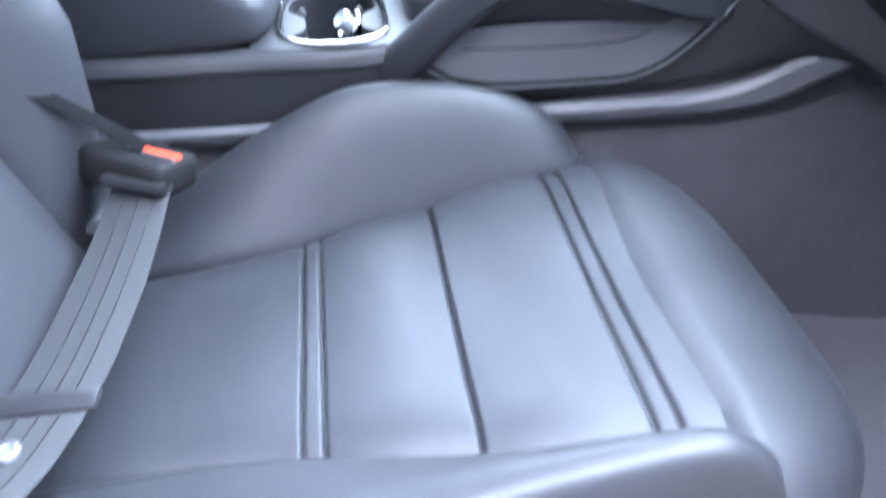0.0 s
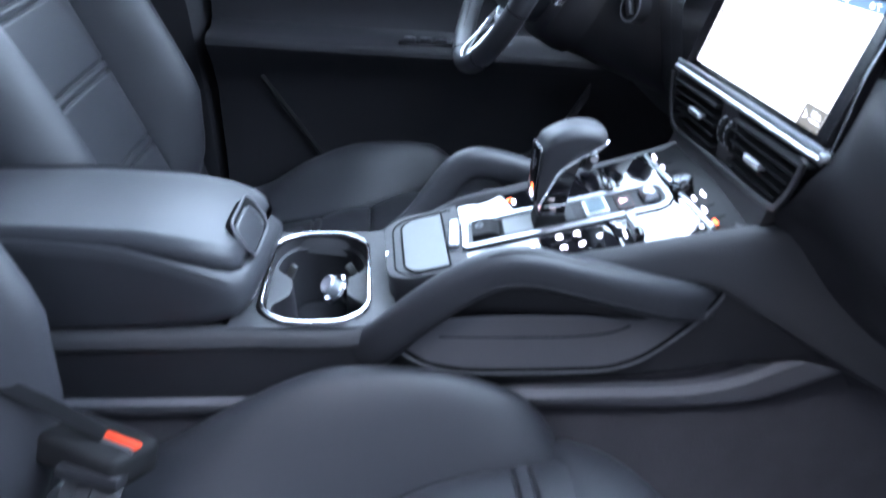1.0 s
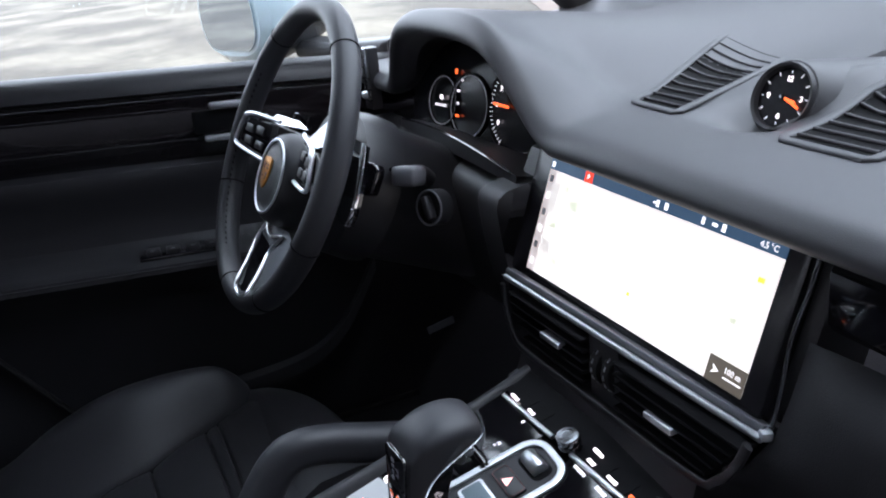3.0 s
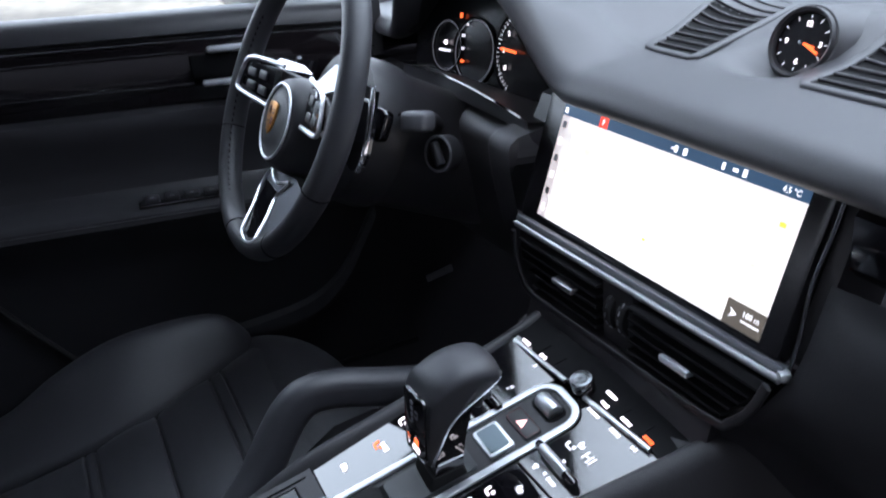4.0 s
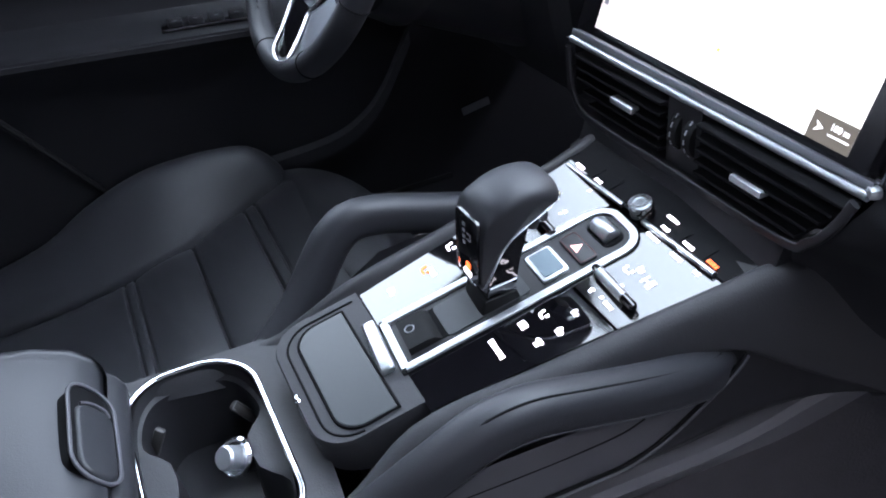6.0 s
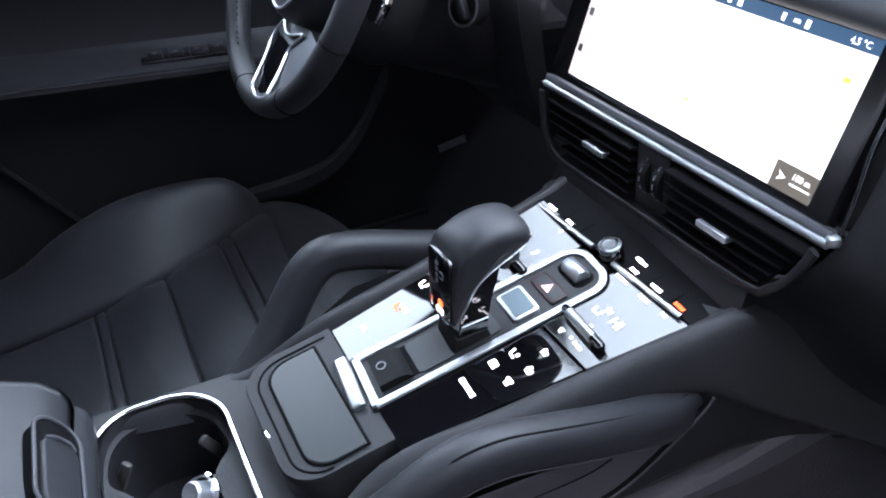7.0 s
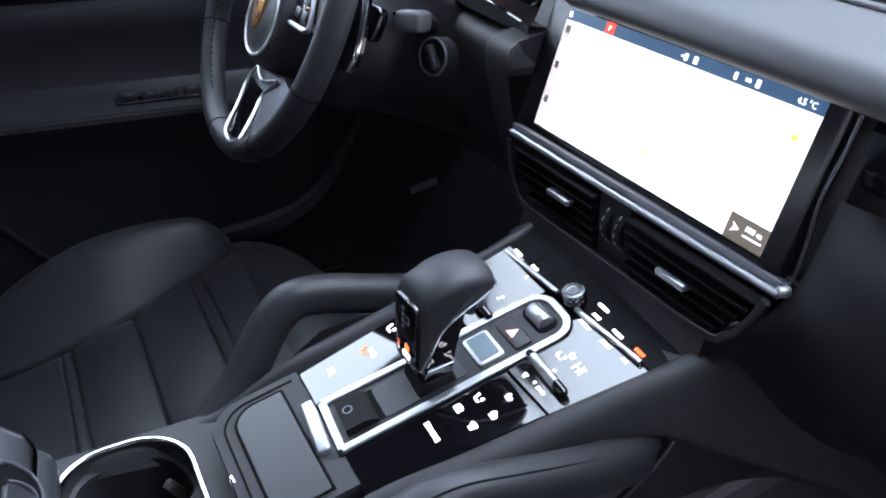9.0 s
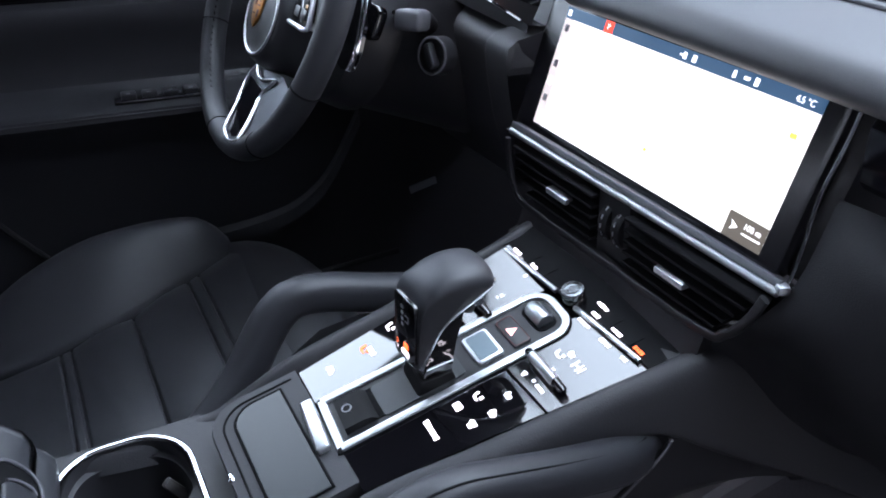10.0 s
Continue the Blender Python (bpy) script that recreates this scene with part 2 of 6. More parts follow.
def frame_of(origin, x_way, y_way):
    """The pose with that origin whose x and y run along the two ways."""
    x = Vector(x_way).normalized()
    z = x.cross(Vector(y_way)).normalized()
    y = z.cross(x)
    return Matrix(((x[0], y[0], z[0], origin[0]), (x[1], y[1], z[1], origin[1]), (x[2], y[2], z[2], origin[2]), (0, 0, 0, 1)))


# ---- ground outside ----
part("ground", sheet(lambda u, v: ((u - 0.5) * 800, (v - 0.5) * 800, 0.012 * math.sin(40 * u) * math.sin(33 * v)), 40, 40), ASPHALT, label="worn pale asphalt car park with salt stains", category="ground", kind="structure")
for i, (px, py, turn, length) in enumerate(((-3.9, 28.5, 7.2, 30.0),)):
    part("parking_line", moved(rbox(0.22, length, 0.008, 0.002), pose(px, py, 0.016, 0, 0, turn)), LINE_PAINT, label="faded yellow parking bay line on the asphalt", category="road marking")

# ---- cabin shell ----
ROOF = 1.70


def floor_form(u, v):
    x, y = -1.3 + 2.35 * u, -0.74 + 1.48 * v
    rise = max(0.0, x - 0.55)
    return (x, y, 0.43 + 0.9 * rise ** 1.3 + 0.003 * math.sin(60 * x + 40 * y))


part("floor", sheet(floor_form, 40, 24, 0.03), CARPET, label="black carpeted cabin floor rising into the footwells", category="floor", kind="structure")


def roof_form(u, v):
    x, y = -1.45 + 1.68 * u, -0.66 + 1.32 * v
    return (x, y, ROOF - 0.10 * (abs(y) / 0.66) ** 4 - 0.05 * u ** 3)


part("ceiling", sheet(roof_form, 16, 16, 0.05, (0, 0, 1)), LINER, label="dark fabric headliner under the roof", category="headliner", kind="structure")
part("wall_rear", moved(rbox(0.04, 1.4, 1.2, 0.01), pose(-1.40, 0, 1.0)), LINER, label="dark rear cabin bulkhead", category="bulkhead", kind="structure")
part("wall_firewall", moved(rbox(0.03, 1.46, 0.66, 0.01), pose(1.03, 0, 0.755)), CARPET, label="carpeted firewall in front of the footwells", category="bulkhead", kind="structure")


def beam(a, b, w, d, up=(0, 1, 0), bow=0.0):
    """A rounded bar from a to b, bowed outwards."""
    a, b = Vector(a), Vector(b)
    path = [a.lerp(b, i / 10) + Vector((0, 0, bow * math.sin(math.pi * i / 10))) for i in range(11)]
    return sweep(path, rrect(w, d, min(w, d) * 0.4, 4), up)


for s, side in ((1, "left"), (-1, "right")):
    part("pillar_a_" + side, beam((0.87, 0.73 * s, 1.11), (0.195, 0.59 * s, 1.619), 0.060, 0.060, bow=0.03), LINER, label="black fabric-covered windscreen pillar", category="pillar", kind="structure")
    part("roof_rail_" + side, beam((0.215, 0.60 * s, 1.619), (-1.40, 0.61 * s, 1.605), 0.085, 0.065, bow=0.02), LINER, label="black roof rail above the doors", category="roof rail", kind="structure")
    part("pillar_b_" + side, loft([[(x + dx, y * s, z) for dx, y in ((-0.08, 0.80), (0.10, 0.80), (0.095, 0.74), (0.06, 0.69), (-0.06, 0.685), (-0.08, 0.70))] for x, y, z in ((-0.40, 0, 0.44), (-0.41, 0, 0.80), (-0.43, 0, 1.10), (-0.50, 0, 1.61))]), PLASTIC, label="dark plastic door pillar behind the seat", category="pillar", kind="structure")
    part("rear_side_wall_" + side, moved(rbox(0.95, 0.05, 0.85, 0.01), pose(-0.93, 0.74 * s, 0.86)), PLASTIC, label="dark rear door panel", category="door panel", kind="structure")
# added unseen wall that keeps low sky light off the cabin; WALL is its height
part("wall_light_block", moved(rbox(9.0, 0.2, WALL, 0.01), pose(0.2, -2.3, WALL / 2)), LINER, label="unseen plain dark wall added beside the open doorway to cut sky light", category="wall", kind="structure")
for s, side in ((1, "left"), (-1, "right")):
    part("kick_panel_" + side, moved(rbox(0.52, 0.03, 0.75, 0.01), pose(0.79, 0.745 * s, 0.79)), CARPET, label="carpeted side of the footwell", category="kick panel", kind="structure")
part("sill_right", moved(rbox(1.2, 0.14, 0.10, 0.02), pose(0.1, -0.79, 0.42)), PLASTIC, label="dark plastic door sill under the open doorway", category="door sill", kind="structure")
part("header_rail", beam((0.21, -0.60, 1.635), (0.21, 0.60, 1.635), 0.08, 0.04, (0, 0, 1), 0.02), LINER, label="black windscreen header rail", category="roof rail", kind="structure")


def pane(name, f, label, thick=0.004, way=(1, 0, 0)):
    ob = part(name, sheet(f, 10, 10, thick, way), GLASS, label=label, category="window", kind="structure")
    ob.visible_shadow = False
    return ob


pane("window_1", lambda u, v: (0.98 - 0.10 * (2 * v - 1) ** 2 - (0.75 - 0.08 * (2 * v - 1) ** 2) * u, -0.70 + 0.10 * u + (1.40 - 0.20 * u) * v, 1.15 + 0.485 * u), "large clear raked windscreen", 0.005)
pane("window_2", lambda u, v: (-0.42 + (1.18 - 0.58 * v) * u, 0.755 - 0.145 * v, 1.15 + 0.455 * v), "clear driver's door window, closed", 0.004, (0, 1, 0))
pane("window_3", lambda u, v: (-1.35 + 0.85 * u, 0.755 - 0.145 * v, 1.24 + 0.365 * v), "tinted rear door window", 0.004, (0, 1, 0))

# ---- driver's door ----
DOOR = ((0.790, 1.168), (0.770, 1.177), (0.738, 1.180), (0.718, 1.174), (0.706, 1.162), (0.702, 1.150), (0.716, 1.144), (0.712, 1.049), (0.700, 1.042), (0.697, 1.030), (0.703, 1.006),
        (0.712, 0.965), (0.706, 0.935), (0.690, 0.922), (0.655, 0.917), (0.644, 0.911), (0.641, 0.900), (0.648, 0.886), (0.668, 0.860), (0.684, 0.815), (0.680, 0.70), (0.662, 0.58), (0.665, 0.47), (0.79, 0.47))


def door_slope(x):
    return -0.075 * x - 0.02 * max(0, x - 0.25)


door = thing("door_1", (0.1, 0.72, 0.45), "closed black driver's door with leather card and gloss trim", "door", kind="structure")
xs = [-0.325 + 1.0 * i / 24 for i in range(25)]
part("door_card", loft([[(x, y + 0.012 * (x / 0.6) ** 2, z + door_slope(x) * (1 if z > 0.8 else 0.3)) for y, z in DOOR] for x in xs]), PLASTIC, door, "black leather-covered door card")
band = [(x, 0.7125, 1.1445 + door_slope(x)) for x in [-0.30 + 0.80 * i / 20 for i in range(21)]]
part("trim_strip", loft([[(x, 0.702 + 0.010 * (2 * k / 6 - 1) ** 2, z - 0.004 - 0.092 * k / 6) for k in range(7)] + [(x, 0.722, z - 0.096), (x, 0.722, z - 0.004)] for x, y, z in band]), DOOR_GLOSS, door, "gloss black trim strip")
part("trim_line", sweep([(x, 0.701, z - 0.004) for x, y, z in band], rrect(0.002, 0.003, 0.0008, 2)), DARK_METAL, door, "thin dark chrome line")
for x, z, w in ((0.186, 1.112, 0.060), (0.176, 1.066, 0.070)):
    part("door_handle", moved(rbox(w, 0.012, 0.010, 0.004), pose(x, 0.692, z, 0, 4, 0)), SATIN, door, "bright door pull bar")
# flat plate, not sunk: the shade behind the pull bars is its colour
part("handle_shade", moved(rbox(0.10, 0.008, 0.034, 0.006), pose(0.180, 0.6975, 1.089, 0, 4, 0)), GROOVE, door, "dark plate for the shade behind the pull")
for z in (1.112, 1.066):
    part("trim_line", sweep([(x, 0.7005, z - 0.072 * (x - 0.18)) for x in [-0.29 + 0.42 * i / 10 for i in range(11)]], rrect(0.002, 0.0022, 0.0008, 2)), DARK_METAL, door, "thin dark chrome line")
part("armrest_seam", sweep([(x, 0.6415, 0.907 + door_slope(x)) for x in xs[:-3]], disc_profile(0.0012, 6)), STITCH, door, "stitched seam along the armrest")
plate = part("switch_plate", moved(rbox(0.125, 0.035, 0.006, 0.002), pose(0.075, 0.672, 0.9195 + door_slope(0.075), 0, 4, 0)), PIANO, door, "black window switch panel")
for i in range(4):
    part("window_switch", moved(rbox(0.020, 0.022, 0.008, 0.002), pose(0.033 + 0.028 * i, 0.670, 0.925 + door_slope(0.033 + 0.028 * i), 0, 4, 0)), PLASTIC, plate, "black rocker switch")
    part("switch_mark", moved(rbox(0.006, 0.0015, 0.0008, 0), pose(0.033 + 0.028 * i, 0.664, 0.9293 + door_slope(0.033 + 0.028 * i), 0, 4, 0)), PRINT, plate, "grey switch symbol")
part("pocket_edge", sweep(smooth_path([(-0.24, 0.676, 0.86), (-0.20, 0.676, 0.80), (-0.12, 0.672, 0.68), (-0.05, 0.66, 0.60), (0.10, 0.655, 0.57), (0.40, 0.655, 0.57)]), disc_profile(0.005, 8)), RUBBER, door, "edge of the door pocket")
part("door_badge", moved(rbox(0.05, 0.003, 0.014, 0.001), pose(0.455, 0.655, 0.685, 0, -10, 0)), PRINT, door, "small dark metal plaque low in the footwell")

part("sill_trim", loft([[(x, 0.668, z + 0.013), (x - 0.004, 0.650, z + 0.010), (x - 0.004, 0.648, z - 0.010), (x, 0.668, z - 0.013)] for x, z in [(p.x, p.z) for p in smooth_path([(0.36, 0, 0.83), (0.332, 0, 0.785), (0.305, 0, 0.745), (0.272, 0, 0.712), (0.225, 0, 0.688), (0.150, 0, 0.678), (0.05, 0, 0.676)], 5)]]), GREY_PLASTIC_DARK, door, "curved lower edge of the door trim")

# outside mirror
mirror = thing("door_mirror", (0.42, 0.86, 1.14), "pale blue painted outside door mirror", "door mirror")
MIR = ((0.235, 0.100, 0.066, 0.0), (0.250, 0.116, 0.080, 0.0), (0.29, 0.118, 0.086, 0.004), (0.35, 0.104, 0.076, 0.006), (0.41, 0.074, 0.052, 0.004), (0.44, 0.032, 0.022, 0.0))
TURN = Matrix.Translation((0.27, 0.96, 0)) @ pose(0, 0, 0, 0, 0, 22) @ Matrix.Translation((-0.27, -0.96, 0))
part("housing", moved(loft([[(x, 0.96 + a, 1.215 + dz + b) for a, b in [(w * math.copysign(abs(math.cos(k)) ** 0.7, math.cos(k)), h * math.copysign(abs(math.sin(k)) ** 0.75, math.sin(k))) for k in [2 * math.pi * i / 28 for i in range(28)]]] for x, w, h, dz in MIR]), TURN), PAINT, mirror, "pale blue painted shell")
part("lower_cover", moved(loft([[(x + 0.002, 0.96 + a * 1.012, 1.215 + dz + min(b * 1.02, -0.34 * h)) for a, b in [(w * math.copysign(abs(math.cos(k)) ** 0.7, math.cos(k)), h * math.copysign(abs(math.sin(k)) ** 0.75, math.sin(k))) for k in [2 * math.pi * i / 28 for i in range(28)]]] for x, w, h, dz in MIR[1:]]), TURN), PLASTIC, mirror, "black lower cover")
part("mirror_glass", moved(loft([[(0, a, b) for a, b in rrect(0.18, 0.112, 0.045, 6)], [(0.004, a, b) for a, b in rrect(0.18, 0.112, 0.045, 6)]]), TURN @ pose(0.231, 0.96, 1.215)), MIRROR, mirror, "mirror glass")
part("foot", sweep(smooth_path([(0.36, 0.91, 1.152), (0.42, 0.84, 1.142), (0.48, 0.77, 1.145)]), rrect(0.07, 0.03, 0.012), (0, 0, 1)), PLASTIC, mirror, "black mirror foot")

# ---- dashboard ----
HOOD_Y, HOOD_W, HOOD_H = 0.365, 0.185, 0.099


def hood(y, x):
    """Height of the cowl over the instruments."""
    grow = max(0.0, (x - 0.42) / 0.5)
    w = HOOD_W * (1 + 0.3 * grow) * (1.08 if y < HOOD_Y else 1.0)
    r = min(1.17, abs(y - HOOD_Y) / w)
    soft = (1 - (0.85 * r) ** 3) ** 0.55 / (1 + (r / 0.97) ** 10)
    flat = (1 - r * r) ** 2 if r < 1 else 0.0
    g = min(1, grow * 5)
    return HOOD_H * (soft * (1 - g) + flat * g) * max(0.0, 1 - grow) ** 1.2


TOP_KEY = ((0.444, 1.104), (0.428, 1.1015), (0.413, 1.104), (0.4065, 1.112), (0.409, 1.122), (0.420, 1.130), (0.44, 1.1335), (0.48, 1.136), (0.53, 1.1385), (0.60, 1.143), (0.67, 1.149), (0.74, 1.159), (0.80, 1.171), (0.85, 1.182), (0.88, 1.184), (0.91, 1.168), (0.94, 1.13))
TOP = [(p.x, p.z) for p in smooth_path([(x, 0, z) for x, z in TOP_KEY], 4)]
spread = sorted([-0.72 + 1.44 * i / 60 for i in range(61)] + [-0.070 + 0.0075 * i for i in range(20)] + [HOOD_Y + s * HOOD_W * (1.08 if s < 0 else 1.0) * k for s in (-1, 1) for k in (0.7, 0.78, 0.84, 0.89, 0.93, 0.96, 0.985, 1.01, 1.04, 1.08, 1.13, 1.18)])


def mound(x, y):
    """The swelling of the dash top in which the clock sits."""
    return 0.026 * math.exp(-((x - 0.612) / (0.036 if x < 0.612 else 0.09)) ** 2 - ((y + 0.014) / 0.036) ** 2)


def dash_point(i, y):
    x, z = TOP[i]
    k = i / (len(TOP) - 1)
    back = 0.05 * (abs(y) / 0.7) ** 4 * k
    lift = hood(y, x)
    step = -0.012 * min(1, lift / 0.08) * (1 - k) if k < 0.5 else 0.0
    skew = -0.045 * max(-0.3, min(0.3, y)) * max(0, 1 - 1.75 * k)
    scoop = 0.020 * math.exp(-((x - 0.540) / 0.026) ** 2 - ((y - 0.020) / 0.036) ** 2)
    return (x - back + step + skew, y, z + lift - scoop + mound(x, y))


dash = thing("dashboard", (0.55, 0, 0.75), "black leather-grained dashboard with a cowl over the instruments", "dashboard")
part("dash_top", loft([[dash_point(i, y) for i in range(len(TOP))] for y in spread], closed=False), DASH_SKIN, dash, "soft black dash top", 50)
part("cowl_lining", loft([[(0.428 - 0.012 * min(1, hood(y, 0.42) / 0.08) - 0.045 * y, y, 1.1035 + hood(y, 0.42) - 0.0005), (0.47, y, 1.094 + 0.92 * hood(y, 0.42)), (0.56, y, 1.070 + 0.85 * hood(y, 0.42))] for y in spread if abs(y - HOOD_Y) < 0.20], closed=False), PLASTIC, dash, "matt black lining of the cowl", 60)

# driver's side face, knee panel
FACE_L = ((0.440, 1.0690), (0.410, 1.0680), (0.384, 1.0640), (0.3745, 1.0575), (0.3715, 1.0480), (0.3735, 1.020), (0.379, 0.980), (0.389, 0.940), (0.410, 0.900), (0.450, 0.850), (0.53, 0.80), (0.62, 0.78))


def knee_point(x, y, z):
    """The padded face beside the screen stands proud; past it the panel falls back behind the column."""
    back = min(1.0, max(0.0, (y - 0.218) / 0.022))
    back = back * back * (3 - 2 * back)
    return (x - 0.09 * (y - 0.172) + 0.022 * back + 0.07 * max(0, y - 0.5), y, z - 0.012 * back)


ys = [0.180 + 0.07 * i / 28 for i in range(29)] + [0.26 + 0.43 * i / 16 for i in range(17)]
part("knee_panel", loft([[knee_point(x, y, z) for x, z in FACE_L] for y in ys], closed=False), SOFT_TRIM, dash, "padded black lower dash", 70)
part("upper_trim_left", loft([[(0.450, y, 1.099), (0.432, y, 1.094), (0.420, y, 1.070), (0.440, y, 1.062)] for y in (0.150, 0.17, 0.19, 0.215)]), PLASTIC, dash, "black trim beside the screen")
part("cluster_shelf", loft([[(0.398, y, 1.064), (0.400, y, 1.074 + 0.010 * math.sin(math.pi * (y - 0.19) / 0.36)), (0.47, y, 1.058), (0.52, y, 1.050)] for y in [0.19 + 0.36 * i / 12 for i in range(13)]], closed=False), PLASTIC, dash, "black shelf under the instruments")
part("shelf_line", sweep([(0.398, y, 1.0755 + 0.010 * math.sin(math.pi * (y - 0.19) / 0.36)) for y in [0.20 + 0.34 * i / 12 for i in range(13)]], disc_profile(0.0014, 6)), PIANO, dash, "glossy lip")

# passenger's side face
FACE_R = ((0.440, 1.100), (0.436, 1.092), (0.437, 1.052), (0.430, 1.048), (0.405, 1.040), (0.393, 1.025), (0.392, 0.985), (0.402, 0.940), (0.425, 0.900), (0.46, 0.84), (0.54, 0.78), (0.64, 0.75))


EDGE_R = ((0.75, -0.150), (0.84, -0.135), (0.895, -0.125), (0.920, -0.123), (0.932, -0.140), (0.945, -0.152), (0.962, -0.162), (0.985, -0.171), (1.048, -0.174))


STACK_X = ((0.75, 0.470), (0.84, 0.415), (0.90, 0.3865), (0.955, 0.3880), (0.980, 0.3985), (1.000, 0.4060), (1.048, 0.4210))


def right_face(i, z):
    """A point of the panel that runs from the edge of the centre stack across to the passenger's door."""
    y0 = between(EDGE_R, z)[0]
    k = (i / 34) ** 1.6
    y = y0 + (-0.72 - y0) * k
    x = between(FACE_Z, z)[0]
    fade = math.exp(-((y0 - y) / 0.030) ** 1.5)
    stack_x = between(STACK_X, z)[0]
    return (x + (stack_x - x) * fade, y, z)


FACE_Z = sorted((z, x) for x, z in FACE_R[3:])
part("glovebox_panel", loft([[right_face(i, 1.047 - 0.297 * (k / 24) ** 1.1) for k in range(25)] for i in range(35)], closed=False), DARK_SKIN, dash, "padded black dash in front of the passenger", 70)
part("trim_panel", loft([[(0.437, y, 1.098), (0.433, y, 1.092), (0.434, y, 1.056), (0.440, y, 1.049), (0.45, y, 1.049), (0.45, y, 1.098)] for y in [-0.174 - 0.5 * i / 12 for i in range(13)]]), PIANO, dash, "gloss black trim strip")
part("trim_mark", sweep(smooth_path([(0.4315, -0.232, 1.086), (0.4315, -0.240, 1.076), (0.4315, -0.256, 1.072)]), disc_profile(0.0008, 6)), CHROME, dash, "thin chrome stroke on the trim")
part("glovebox_line", sweep(smooth_path([(0.400, -0.235, 0.955), (0.418, -0.245, 0.915), (0.440, -0.262, 0.880), (0.47, -0.30, 0.845)]), disc_profile(0.002, 6)), GROOVE, dash, "shut line of the glovebox")

# upright vent at the driver's end of the dash
end_vent = part("end_vent", loft([[(0.402, y, z), (0.386, y - 0.002, z), (0.384, y + 0.028, z), (0.404, y + 0.032, z)] for y, z in ((0.640, 1.075), (0.634, 1.120), (0.630, 1.166))]), PLASTIC, dash, "upright black vent beside the door")
for i in range(5):
    part("vent_slat", moved(rbox(0.006, 0.024, 0.0025, 0.0008), pose(0.384, 0.647, 1.090 + 0.016 * i)), GROOVE, end_vent)
part("vent_bar", sweep(smooth_path([(0.380, 0.626, 1.168), (0.380, 0.628, 1.140), (0.380, 0.631, 1.112), (0.381, 0.634, 1.094)]), rrect(0.004, 0.007, 0.0015, 3), (0, 1, 0)), CHROME, end_vent, "upright chrome bar")
part("vent_slider", moved(rbox(0.012, 0.014, 0.010, 0.003), pose(0.378, 0.637, 1.100)), SATIN, end_vent, "satin slider")

# clock and grilles on the dash top
CLOCK = Vector((0.561, 0.004, 1.152))
clock_face = frame_of(CLOCK, (0.12, -1, 0), (0.42, 0.0, 0.90)) @ Matrix.Scale(0.95, 4)
clock = thing("dashboard_clock", (0.575, 0.004, 1.135), "round black analogue clock on the dash top", "clock")
part("pod", moved(lathe(((0.0, -0.050), (0.020, -0.050), (0.0305, -0.020), (0.0315, 0.002), (0.0300, 0.0055), (0.0275, 0.004), (0.0265, -0.002), (0.0, -0.002)), 40), clock_face), PLASTIC, clock, "black clock bezel")
part("dial", moved(lathe(((0.0, -0.0018), (0.0262, -0.0018), (0.0262, -0.0008), (0.0, -0.0008)), 36), clock_face), DIAL, clock, "black dial")
for k in range(12):
    a = radians(30 * k)
    part("hour_mark", moved(rbox(0.0006, 0.0036 if k % 3 else 0.0022, 0.0004, 0), clock_face @ pose(0.0228 * math.sin(a), 0.0228 * math.cos(a), 0.0, 0, 0, -30 * k)), ICON_DIM, clock)
for text, x, y in (("12", 0, 0.0165), ("6", 0, -0.0165), ("9", -0.0165, 0), ("3", 0.0175, 0)):
    part("numeral", words(text, 0.0068, clock_face @ pose(x, y, 0.0)), ICON, clock, "white numeral")
part("clock_hand", moved(rbox(0.017, 0.0022, 0.0008, 0.0003), clock_face @ pose(0.0105, -0.0045, 0.0012, 0, 0, -24)), AMBER, clock, "orange-red hand")
part("clock_hand", moved(rbox(0.012, 0.0020, 0.0008, 0.0003), clock_face @ pose(0.0085, -0.0022, 0.0024, 0, 0, -13)), AMBER, clock, "orange-red hand")
part("hub_cap", moved(lathe(((0, 0.0), (0.0028, 0.0), (0.0026, 0.003), (0, 0.0034)), 14), clock_face), DARK_METAL, clock, "dark centre cap")
part("clock_cowl", moved(loft([[(r * math.cos(2 * math.pi * i / 40), r * math.sin(2 * math.pi * i / 40), z) for i in range(40)] for r, z in ((0.0312, 0.001), (0.0330, 0.0005), (0.0355, -0.006), (0.040, -0.022), (0.048, -0.05), (0.060, -0.09), (0.075, -0.14))], caps=False), clock_face), DASH_SKIN, dash, "soft cowl behind the clock")
# each grille: rear inner and outer y, front inner and outer y
for y0, y1, y2, y3 in ((0.078, 0.137, 0.166, 0.254), (-0.056, -0.128, -0.034, -0.120)):
    def on_top(u, w, up):
        x, y = 0.510 + 0.235 * u, (y0 + (y2 - y0) * u) * (1 - w) + (y1 + (y3 - y1) * u) * w
        return Vector((x, y, 1.1372 + 0.0140 * u + 0.0006 * u * u + hood(y, x) + mound(x, y) + up))
    # near-black base sheet: the shade of deep slots put into its colour
    grille = part("grille", sheet(lambda u, w: on_top(u, w, 0.0008), 14, 6, 0.003), GROOVE, dash, "slotted grille on the dash top, its base dark for the slots' shade")
    for i in range(14):
        u = (i + 0.6) / 14
        part("slat", sweep([on_top(u, w / 5, 0.0020) for w in range(6)], rrect(0.0028, 0.0030, 0.0009, 2)), SOFT_TRIM, grille)
    rim = [on_top(u, w, 0.0012) for u, w in [(-0.02, k / 6) for k in range(7)] + [(k / 10, 1.06) for k in range(11)] + [(1.02, 1 - k / 6) for k in range(7)] + [(1 - k / 10, -0.06) for k in range(11)]]
    part("grille_rim", sweep(rim, rrect(0.009, 0.0040, 0.0018, 4), ring=True), DASH_SKIN, grille, "soft raised rim")
